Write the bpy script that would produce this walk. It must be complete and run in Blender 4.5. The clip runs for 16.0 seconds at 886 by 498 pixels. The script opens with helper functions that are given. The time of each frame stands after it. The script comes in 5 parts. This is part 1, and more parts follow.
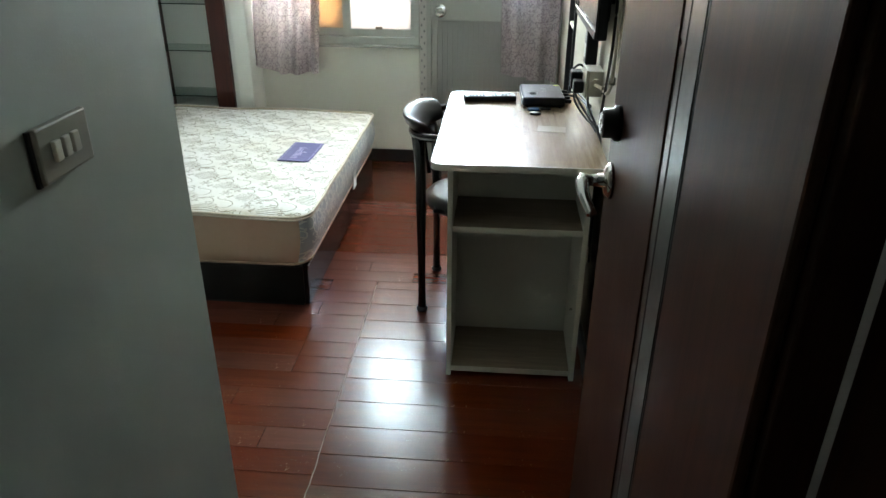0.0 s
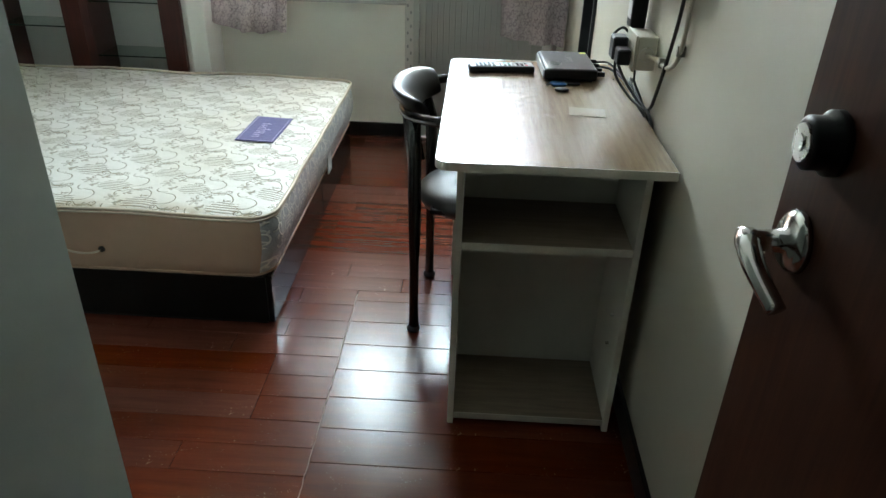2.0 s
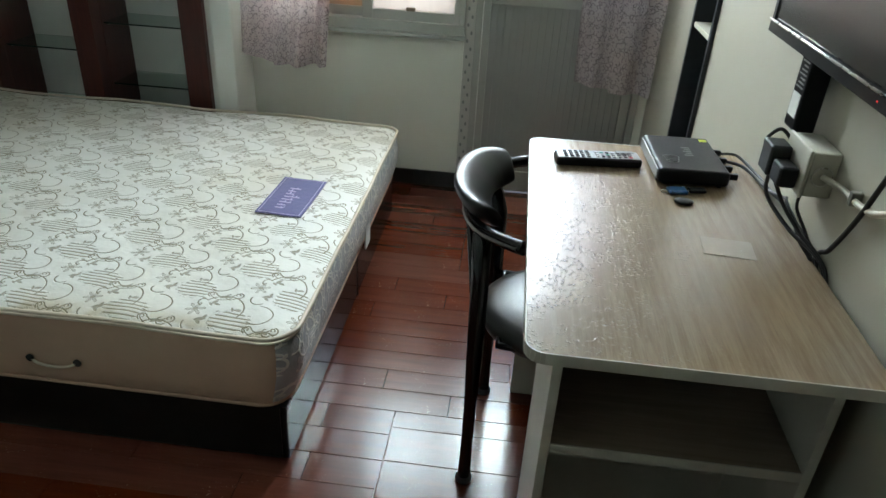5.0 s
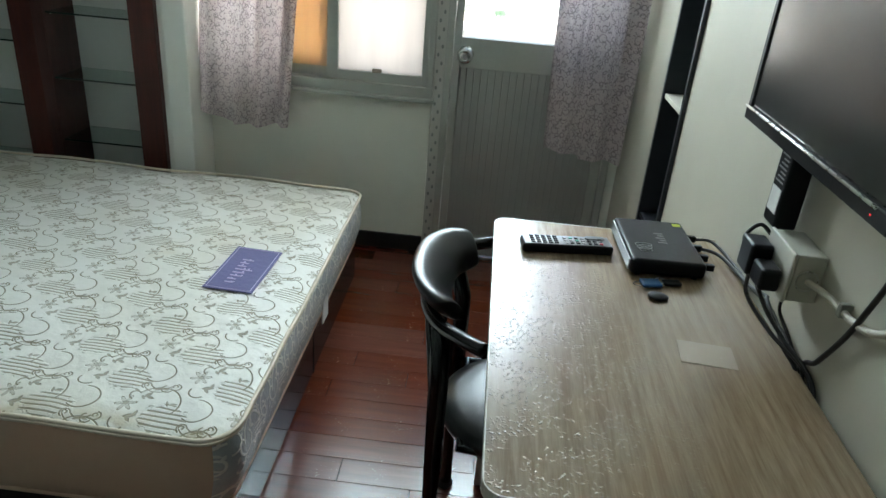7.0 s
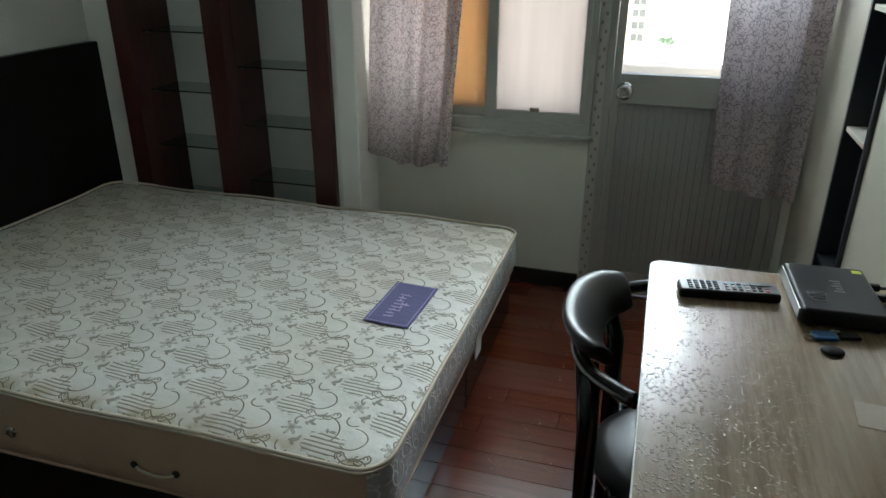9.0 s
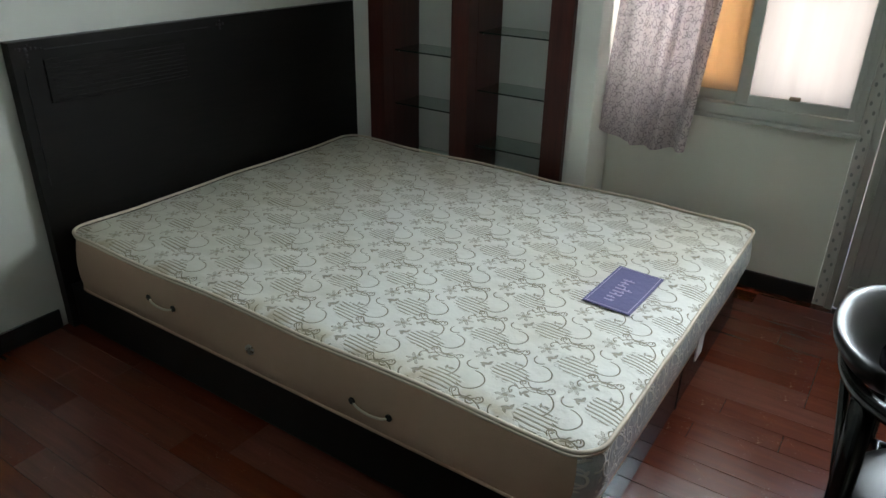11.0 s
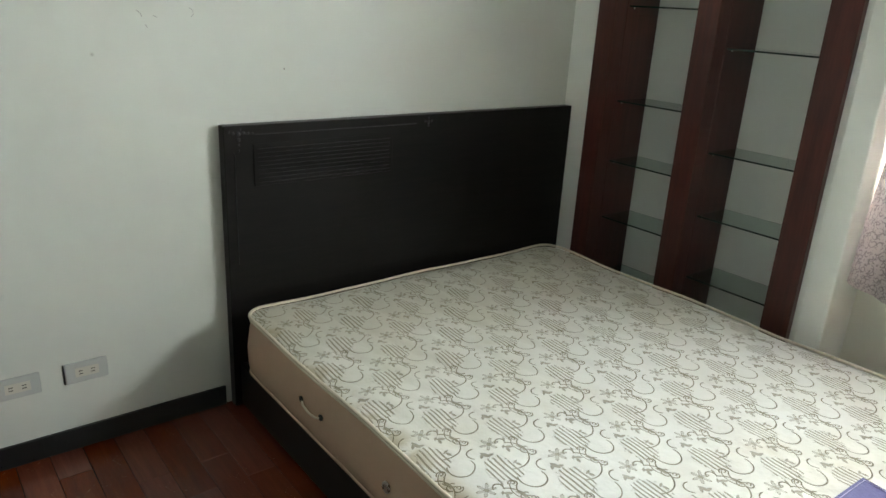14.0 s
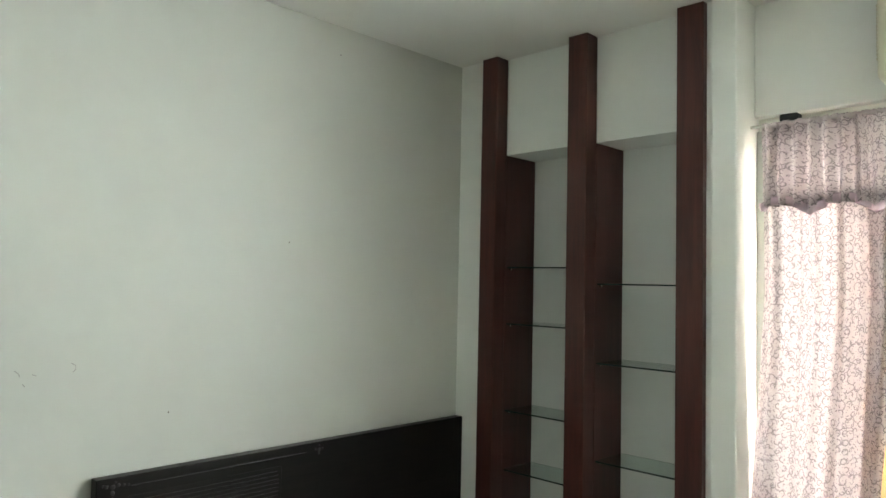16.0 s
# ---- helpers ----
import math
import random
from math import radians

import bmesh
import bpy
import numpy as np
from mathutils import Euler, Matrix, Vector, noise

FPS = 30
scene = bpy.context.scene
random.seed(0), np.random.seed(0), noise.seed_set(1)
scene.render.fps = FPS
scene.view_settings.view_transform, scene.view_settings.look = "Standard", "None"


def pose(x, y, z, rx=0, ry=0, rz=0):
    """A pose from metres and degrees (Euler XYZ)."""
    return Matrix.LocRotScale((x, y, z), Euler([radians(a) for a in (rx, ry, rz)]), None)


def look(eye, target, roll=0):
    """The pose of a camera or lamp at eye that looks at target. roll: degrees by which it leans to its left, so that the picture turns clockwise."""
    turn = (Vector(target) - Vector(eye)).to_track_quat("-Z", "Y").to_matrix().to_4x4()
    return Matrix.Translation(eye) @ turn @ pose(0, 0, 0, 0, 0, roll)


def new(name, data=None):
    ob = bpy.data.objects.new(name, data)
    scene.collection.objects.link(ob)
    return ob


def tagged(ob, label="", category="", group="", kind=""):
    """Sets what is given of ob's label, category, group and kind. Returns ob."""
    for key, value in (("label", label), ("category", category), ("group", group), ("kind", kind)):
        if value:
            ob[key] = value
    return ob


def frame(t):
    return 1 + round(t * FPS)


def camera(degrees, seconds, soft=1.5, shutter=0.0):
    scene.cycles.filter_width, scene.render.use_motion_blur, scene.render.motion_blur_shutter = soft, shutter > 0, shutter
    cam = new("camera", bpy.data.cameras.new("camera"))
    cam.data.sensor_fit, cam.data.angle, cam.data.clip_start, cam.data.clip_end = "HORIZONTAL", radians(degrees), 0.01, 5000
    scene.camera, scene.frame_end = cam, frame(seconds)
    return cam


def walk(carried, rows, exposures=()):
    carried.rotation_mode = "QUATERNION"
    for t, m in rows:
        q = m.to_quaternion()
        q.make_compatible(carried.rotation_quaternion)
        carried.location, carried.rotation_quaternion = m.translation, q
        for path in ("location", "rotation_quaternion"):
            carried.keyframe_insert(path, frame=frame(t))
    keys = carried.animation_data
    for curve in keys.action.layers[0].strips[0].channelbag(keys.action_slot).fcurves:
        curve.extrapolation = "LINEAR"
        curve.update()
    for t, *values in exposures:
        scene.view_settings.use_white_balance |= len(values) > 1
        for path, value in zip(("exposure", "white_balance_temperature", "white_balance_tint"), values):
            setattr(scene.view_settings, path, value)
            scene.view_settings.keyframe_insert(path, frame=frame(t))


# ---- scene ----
cam = camera(64.1, 16.0)
METRES, EYE, TILT, LEAN, TURN = 2.4, 1.45, 0.0, 0.0, 4.9
PATH = [
    (0, (-0.042, 0.168, 1.475), (-0.181, 1.959, 0.595), 0.4),
    (0.5, (-0.083, 0.198, 1.42), (-0.19, 1.949, 0.461), 1.1),
    (1, (-0.121, 0.393, 1.36), (-0.198, 2.132, 0.374), 1.7),
    (1.5, (-0.139, 0.593, 1.349), (-0.303, 2.306, 0.329), 1.2),
    (2, (-0.161, 0.71, 1.363), (-0.221, 2.458, 0.391), 1.9),
    (2.5, (-0.213, 0.814, 1.352), (-0.271, 2.553, 0.368), 2.5),
    (3, (-0.267, 0.989, 1.385), (-0.265, 2.694, 0.339), 3.1),
    (3.5, (-0.294, 1.046, 1.399), (-0.313, 2.751, 0.353), 3.2),
    (4, (-0.282, 1.178, 1.388), (-0.41, 2.88, 0.346), 3.0),
    (4.2, (-0.279, 1.207, 1.4), (-0.426, 2.917, 0.372), 3.1),
    (6.3, (-0.31, 1.417, 1.413), (-0.397, 3.169, 0.452), 5.6),
    (6.5, (-0.309, 1.429, 1.416), (-0.352, 3.174, 0.44), 6.3),
    (7, (-0.277, 1.457, 1.442), (-0.362, 3.258, 0.578), 5.0),
    (7.5, (-0.244, 1.465, 1.466), (-0.331, 3.311, 0.7), 4.6),
    (8, (-0.231, 1.463, 1.468), (-0.388, 3.303, 0.7), 2.3),
    (8.5, (-0.256, 1.446, 1.484), (-0.6, 3.248, 0.686), -1.0),
    (9, (-0.26, 1.453, 1.468), (-0.793, 3.207, 0.668), 0.1),
    (9.5, (-0.278, 1.455, 1.466), (-0.986, 3.143, 0.66), -0.4),
    (10, (-0.292, 1.449, 1.458), (-1.141, 3.068, 0.648), -0.4),
    (10.2, (-0.309, 1.444, 1.456), (-1.223, 3.021, 0.634), -0.7),
    (12.3, (-0.531, 1.463, 1.374), (-1.623, 2.902, 0.517), 4.0),
    (12.5, (-0.558, 1.487, 1.375), (-1.69, 2.901, 0.528), 4.8),
    (13, (-0.57, 1.583, 1.393), (-1.958, 2.757, 0.56), 4.0),
    (13.5, (-0.547, 1.684, 1.397), (-2.045, 2.772, 0.641), 3.9),
    (14, (-0.551, 1.711, 1.454), (-2.02, 2.899, 0.797), 3.3),
    (14.5, (-0.559, 1.708, 1.539), (-1.982, 3.031, 1.067), 1.9),
    (15, (-0.511, 1.727, 1.632), (-1.963, 3.091, 1.45), 1.8),
    (15.5, (-0.488, 1.733, 1.667), (-1.899, 3.147, 1.75), 1.2),
    (16, (-0.489, 1.727, 1.669), (-1.885, 3.157, 1.763), 1.2),
]
walk(cam, [(t, look(eye, target, roll)) for t, eye, target, roll in PATH],
     [(0, 3.4, 6500, 9), (2, 3.15, 6500, 9), (3.5, 2.95, 6500, 9), (4.2, 2.85, 6500, 9), (6.5, 2.8, 6300, 7), (7, 2.6, 6250, 6), (7.5, 2.0, 6200, 6), (8, 1.93, 6250, 7), (10, 2.2, 6450, 11), (12.5, 2.95, 6450, 14), (13.5, 3.1, 6600, 15), (14.5, 3.35, 7150, 12), (15, 3.3, 7150, 11), (16, 3.3, 6950, 12)])

# ---- world, sun, lamps ----
world = bpy.data.worlds.new("world")
scene.world = world
world.use_nodes = True
_sky = world.node_tree.nodes.new("ShaderNodeTexSky")
_sky.sky_type, _sky.sun_disc = "NISHITA", False
_sky.sun_elevation, _sky.sun_rotation = radians(48), radians(168)
_sky.air_density, _sky.dust_density = 1.0, 6.0
_bg = world.node_tree.nodes["Background"]
world.node_tree.links.new(_sky.outputs[0], _bg.inputs[0])
_bg.inputs[1].default_value = 0.15

sun = new("sun", bpy.data.lights.new("sun", "SUN"))
sun.data.energy, sun.data.angle, sun.data.color = 5.0, radians(6), (1.0, 0.97, 0.92)
sun.matrix_world = pose(0, 0, 0, 42, 0, 12)


def area_lamp(name, x, y, z, w, h, watts, colour):
    lamp = new(name, bpy.data.lights.new(name, "AREA"))
    lamp.data.shape, lamp.data.size, lamp.data.size_y = "RECTANGLE", w, h
    lamp.data.energy, lamp.data.color = watts, colour
    lamp.data.spread = radians(155)
    lamp.matrix_world = pose(x, y, z, -90, 0, 0)
    return lamp


area_lamp("window_daylight", -1.21, 4.50, 1.51, 0.42, 1.34, 9.8, (0.84, 0.96, 1.0))
area_lamp("window_daylight", -0.75, 4.50, 1.84, 0.38, 0.70, 2.6, (0.84, 0.96, 1.0))
area_lamp("window_daylight", -0.75, 4.50, 1.12, 0.36, 0.60, 0.5, (0.95, 0.98, 1.0))
area_lamp("door_daylight", -0.10, 4.475, 1.71, 0.58, 0.58, 5.4, (0.84, 0.96, 1.0))

# ---- materials ----


class N:
    """A value in a node tree, with arithmetic."""

    def __init__(self, tree, socket):
        self.t, self.s = tree, socket

    def op(self, kind, *others):
        n = self.t.nodes.new("ShaderNodeMath")
        n.operation = kind
        for i, v in enumerate((self, *others)):
            if isinstance(v, N):
                self.t.links.new(v.s, n.inputs[i])
            else:
                n.inputs[i].default_value = v
        return N(self.t, n.outputs[0])

    def __add__(self, o): return self.op("ADD", o)
    def __sub__(self, o): return self.op("SUBTRACT", o)
    def __mul__(self, o): return self.op("MULTIPLY", o)
    def lt(self, o): return self.op("LESS_THAN", o)
    def gt(self, o): return self.op("GREATER_THAN", o)
    def band(self, lo, hi, reverse=False):
        n = self.t.nodes.new("ShaderNodeMapRange")
        n.interpolation_type = "SMOOTHSTEP"
        self.t.links.new(self.s, n.inputs[0])
        n.inputs[1].default_value, n.inputs[2].default_value = lo, hi
        n.inputs[3].default_value, n.inputs[4].default_value = (1, 0) if reverse else (0, 1)
        return N(self.t, n.outputs[0])


def length(a, b):
    return (a * a + b * b).op("SQRT")


class Mat:
    def __init__(self, name):
        self.m = bpy.data.materials.new(name)
        self.m.use_nodes = True
        self.t = self.m.node_tree
        self.b = self.t.nodes["Principled BSDF"]

    def node(self, kind, **inputs):
        n = self.t.nodes.new(kind)
        for k, v in inputs.items():
            self.feed(n.inputs[k.replace("_", " ")], v)
        return n

    def feed(self, socket, v):
        if isinstance(v, N):
            self.t.links.new(v.s, socket)
        elif isinstance(v, bpy.types.NodeSocket):
            self.t.links.new(v, socket)
        elif isinstance(v, tuple) and len(v) == 3 and len(socket.default_value) == 4:
            socket.default_value = (*v, 1)
        else:
            socket.default_value = v

    def coords(self, kind="Object", scale=(1, 1, 1), turn=(0, 0, 0)):
        c = self.node("ShaderNodeTexCoord").outputs[kind]
        n = self.node("ShaderNodeMapping", Vector=c)
        n.inputs["Scale"].default_value = scale
        n.inputs["Rotation"].default_value = [radians(a) for a in turn]
        return n.outputs[0]

    def noise(self, vec, scale, detail=4.0, rough=0.55, distort=0.0):
        n = self.node("ShaderNodeTexNoise", Vector=vec)
        n.inputs["Scale"].default_value, n.inputs["Detail"].default_value = scale, detail
        n.inputs["Roughness"].default_value, n.inputs["Distortion"].default_value = rough, distort
        return N(self.t, n.outputs[0])

    def mix(self, fac, a, b):
        n = self.t.nodes.new("ShaderNodeMix")
        n.data_type = "RGBA"
        self.feed(n.inputs[0], fac)
        self.feed(n.inputs[6], a)
        self.feed(n.inputs[7], b)
        return n.outputs[2]

    def bump(self, height, strength=0.3, distance=0.002):
        n = self.node("ShaderNodeBump", Strength=strength, Distance=distance)
        self.feed(n.inputs["Height"], height)
        self.feed(self.b.inputs["Normal"], n.outputs[0])

    def set(self, **kw):
        for k, v in kw.items():
            self.feed(self.b.inputs[k.replace("_", " ")], v)
        return self.m

    def split(self, vec):
        n = self.node("ShaderNodeSeparateXYZ", Vector=vec)
        return [N(self.t, o) for o in n.outputs]


def plain(name, colour, rough=0.5, metal=0.0, bump=0.15, scale=60, vary=0.12, **kw):
    m = Mat(name)
    v = m.coords()
    a, c = m.noise(v, scale, 5), m.noise(v, scale / 12, 3)
    dark = tuple(x * (1 - vary) for x in colour)
    light = tuple(min(1, x * (1 + vary)) for x in colour)
    m.bump(a, bump, 0.001)
    rr = a * 0.12 + (rough - 0.06)
    return m.set(Base_Color=m.mix((a + c) * 0.5, dark, light), Roughness=rr, Metallic=metal, **kw)


def wall_paint(name, colour):
    m = Mat(name)
    v = m.coords()
    big, fine, mid = m.noise(v, 1.1, 5), m.noise(v, 180, 3), m.noise(v, 9, 6)
    c = m.mix(big.band(0.35, 0.7), tuple(x * 0.95 for x in colour), colour)
    spots = m.node("ShaderNodeTexVoronoi", Vector=v)
    spots.inputs["Scale"].default_value = 2.2
    d = N(m.t, spots.outputs["Distance"])
    scuff = d.band(0.0, 0.018, True) * mid.band(0.5, 0.6)
    c2 = m.mix(scuff * 0.55, c, (0.22, 0.2, 0.17))
    m.bump(fine * 0.4 + mid, 0.12, 0.003)
    return m.set(Base_Color=c2, Roughness=mid * 0.15 + 0.5)


M_WALL = wall_paint("cream_wall_paint", (0.79, 0.80, 0.72))
# warm cream, lowered in colour for the grazing light on the east wall
M_WALL_EAST = wall_paint("dimmed_beige_wall_paint", (0.46, 0.435, 0.355))
# greyish off-white, darkened for the weaker light reaching the west wall
M_WALL_WEST = wall_paint("dimmed_off_white_paint", (0.56, 0.57, 0.525))
M_WALL_W = wall_paint("white_wall_paint", (0.84, 0.85, 0.81))
M_CEIL = wall_paint("ceiling_paint", (0.81, 0.81, 0.77))
# entrance walls: the dimness of this end is put into the paint colour
M_DIM_WALL = wall_paint("dimmed_corridor_paint", (0.29, 0.325, 0.295))


def wood(name, dark, light, rough, along="X", scale=1.0, contrast=1.0, coat=0.0, vary=0.0, wear=0.0):
    m = Mat(name)
    s = {"X": (0.9, 14, 14), "Y": (14, 0.9, 14), "Z": (14, 14, 0.9)}[along]
    v = m.coords(scale=tuple(q * scale for q in s))
    g = m.noise(v, 3.0, 8, 0.62, 0.6)
    f = m.noise(v, 14.0, 4, 0.6)
    mixed = (g * 0.75 + f * 0.25).band(0.5 - 0.22 / contrast, 0.5 + 0.22 / contrast)
    c = m.mix(mixed, dark, light)
    if vary:
        r = N(m.t, m.node("ShaderNodeObjectInfo").outputs["Random"])
        hsv = m.node("ShaderNodeHueSaturation", Color=c)
        m.feed(hsv.inputs["Value"], r * (2 * vary) + (1 - vary))
        m.feed(hsv.inputs["Saturation"], r * -0.25 + 1.1)
        c = hsv.outputs[0]
    if wear:
        w = m.coords()
        sc = m.noise(w, 55, 2, 0.5, 2.0)
        blot = m.noise(w, 3.5, 4)
        c = m.mix(sc.band(0.66, 0.72) * blot.band(0.45, 0.62) * wear, c, (0.42, 0.25, 0.17))
    m.bump(g * 0.5 + f * 0.5, 0.12, 0.0012)
    smear = m.noise(m.coords(scale=(1, 1, 1)), 5, 5)
    return m.set(Base_Color=c, Roughness=smear * 0.14 + (rough - 0.07), Coat_Weight=coat, Coat_Roughness=0.12)


M_PLANK = wood("red_brown_plank_varnish", (0.064, 0.0125, 0.0062), (0.150, 0.032, 0.0135), 0.20, contrast=0.5, vary=0.13, wear=0.35)
M_POST = wood("mahogany_laminate", (0.044, 0.011, 0.009), (0.100, 0.025, 0.019), 0.32, "Z", 1.0, 0.7)
M_DOOR = wood("dark_door_varnish", (0.030, 0.011, 0.007), (0.060, 0.022, 0.012), 0.42, "Z", 1.4, 0.8)
M_BED = wood("espresso_board", (0.005, 0.0045, 0.0045), (0.011, 0.009, 0.008), 0.33, "Y", 1.5, 0.7)
M_BED_END = wood("glossy_espresso_board", (0.006, 0.0055, 0.0055), (0.013, 0.011, 0.010), 0.17, "Y", 1.5, 0.7)
M_DESK = wood("oak_grain_laminate", (0.20, 0.15, 0.11), (0.38, 0.31, 0.24), 0.28, "Y", 1.7, 0.8)
M_DESK_SIDE = plain("cream_edge_board", (0.56, 0.53, 0.45), 0.45, bump=0.1)
M_DESK_IN = plain("grey_cream_board", (0.56, 0.55, 0.48), 0.5, bump=0.1)
M_SHELFWOOD = wood("brown_shelf_laminate", (0.17, 0.125, 0.09), (0.29, 0.23, 0.17), 0.42, "X", 1.6, 0.8)
M_BLACKTUBE = plain("black_painted_steel", (0.004, 0.004, 0.005), 0.22, bump=0.04)
M_LEATHER = plain("black_vinyl", (0.006, 0.0065, 0.007), 0.34, bump=0.10, scale=240)
M_BASEBOARD = plain("black_gloss_baseboard", (0.010, 0.011, 0.012), 0.3, bump=0.05)
M_ALU = plain("grey_aluminium", (0.42, 0.43, 0.40), 0.38, 0.55, bump=0.05)
M_ALUDARK = plain("dull_aluminium_panel", (0.34, 0.345, 0.33), 0.42, 0.45, bump=0.08)
M_CHROME = plain("worn_chrome", (0.62, 0.62, 0.60), 0.15, 1.0, bump=0.02)
M_STEEL = plain("brushed_steel", (0.5, 0.49, 0.46), 0.28, 1.0, bump=0.05)
M_BLACKPLASTIC = plain("black_plastic", (0.006, 0.0065, 0.008), 0.38, bump=0.15, scale=200)
M_CABLE = plain("black_cable_rubber", (0.012, 0.012, 0.013), 0.45)
M_SCREEN = plain("lcd_screen", (0.016, 0.018, 0.018), 0.22, bump=0.01)
M_WHITEPLASTIC = plain("yellowed_white_plastic", (0.50, 0.48, 0.41), 0.4, bump=0.06)
M_CONDUIT = plain("aged_cream_conduit", (0.47, 0.44, 0.36), 0.4, bump=0.08)
M_GREYPLASTIC = plain("pale_grey_plate", (0.40, 0.41, 0.40), 0.4, bump=0.05)
M_SWITCH = plain("aged_switch_plate", (0.22, 0.215, 0.18), 0.42, bump=0.05)
M_HOLE = plain("dark_slot", (0.01, 0.01, 0.01), 0.7)
M_BLACKBOARD = plain("black_shelf_board", (0.010, 0.013, 0.018), 0.45, bump=0.1)
M_SCUFF = plain("grey_rub_mark", (0.36, 0.36, 0.33), 0.7)
M_PAPER = plain("paper_label", (0.62, 0.62, 0.60), 0.6)
M_TAPE = plain("clear_tape_film", (0.33, 0.27, 0.20), 0.25, bump=0.2)
M_GREEN = plain("green_button", (0.03, 0.22, 0.15), 0.4)
M_MARK = plain("dim_grey_print", (0.10, 0.10, 0.10), 0.5)
M_RED = plain("red_button", (0.45, 0.03, 0.05), 0.4)
M_BLUE = plain("blue_fob_plastic", (0.015, 0.09, 0.24), 0.35)
M_GREYBTN = plain("grey_button", (0.30, 0.30, 0.30), 0.5)
M_TICKING = plain("tan_side_fabric", (0.46, 0.31, 0.225), 0.75, bump=0.5, scale=320, vary=0.08)
M_PIPING = plain("cream_piping_fabric", (0.60, 0.53, 0.42), 0.7, bump=0.4, scale=300)
M_PIN = plain("tack_brown", (0.10, 0.07, 0.05), 0.5)
M_OUTWALL = plain("outdoor_cream_render", (0.62, 0.58, 0.52), 0.8, bump=0.3)
M_YELLOWWALL = plain("yellow_facade", (0.50, 0.34, 0.20), 0.8)
M_WHITEWALL = plain("white_facade", (0.80, 0.80, 0.78), 0.8)
M_GREYPANE = plain("facade_window_pane", (0.08, 0.09, 0.09), 0.3)
M_LEAF = plain("foliage", (0.05, 0.12, 0.06), 0.6)
M_CONCRETE = plain("balcony_concrete", (0.42, 0.41, 0.39), 0.8, bump=0.4)
M_AC = plain("cream_appliance_plastic", (0.62, 0.58, 0.44), 0.4)
M_PLANK.node_tree.nodes["Principled BSDF"].inputs["Specular IOR Level"].default_value = 0.50
M_DOOR.node_tree.nodes["Principled BSDF"].inputs["Specular IOR Level"].default_value = 0.07
for _m in (M_BED, M_BLACKPLASTIC):
    _m.node_tree.nodes["Principled BSDF"].inputs["Specular IOR Level"].default_value = 0.2
M_DARKEDGE = plain("dark_green_glass_edge", (0.012, 0.03, 0.024), 0.15)
M_STRIP = plain("grey_green_gloss_strip", (0.035, 0.045, 0.042), 0.34, bump=0.03, Specular_IOR_Level=0.35)
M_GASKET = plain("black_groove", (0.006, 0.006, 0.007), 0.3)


def glass(name, tint, rough=0.0):
    m = Mat(name)
    return m.set(Base_Color=tint, Roughness=rough, Transmission_Weight=1.0, IOR=1.5)


M_GLASS = glass("clear_glass", (0.95, 0.98, 0.96))
M_SHELFGLASS = glass("green_shelf_glass", (0.80, 0.93, 0.88))
_led = Mat("standby_led")
M_LED = _led.set(Base_Color=(0.5, 0.02, 0.02), Emission_Color=(1.0, 0.05, 0.04), Emission_Strength=0.25)


def frosted(name, colour):
    m = Mat(name)
    c = m.mix(m.noise(m.coords(scale=(8, 8, 0.6)), 3, 3).band(0.35, 0.65), tuple(x * 0.93 for x in colour), colour)
    t = m.node("ShaderNodeBsdfTranslucent", Color=c)
    mx = m.node("ShaderNodeMixShader", Fac=0.25)
    m.set(Base_Color=(0.75, 0.66, 0.60), Roughness=0.3)
    m.t.links.new(t.outputs[0], mx.inputs[1])
    m.t.links.new(m.b.outputs[0], mx.inputs[2])
    m.t.links.new(mx.outputs[0], m.t.nodes["Material Output"].inputs[0])
    return m.m


M_FROST = frosted("frosted_beige_glass", (0.62, 0.58, 0.54))
M_FROST_LOW = frosted("dense_beige_frosting", (0.60, 0.56, 0.52))
M_ORANGE = frosted("orange_translucent_sheet", (0.50, 0.36, 0.22))


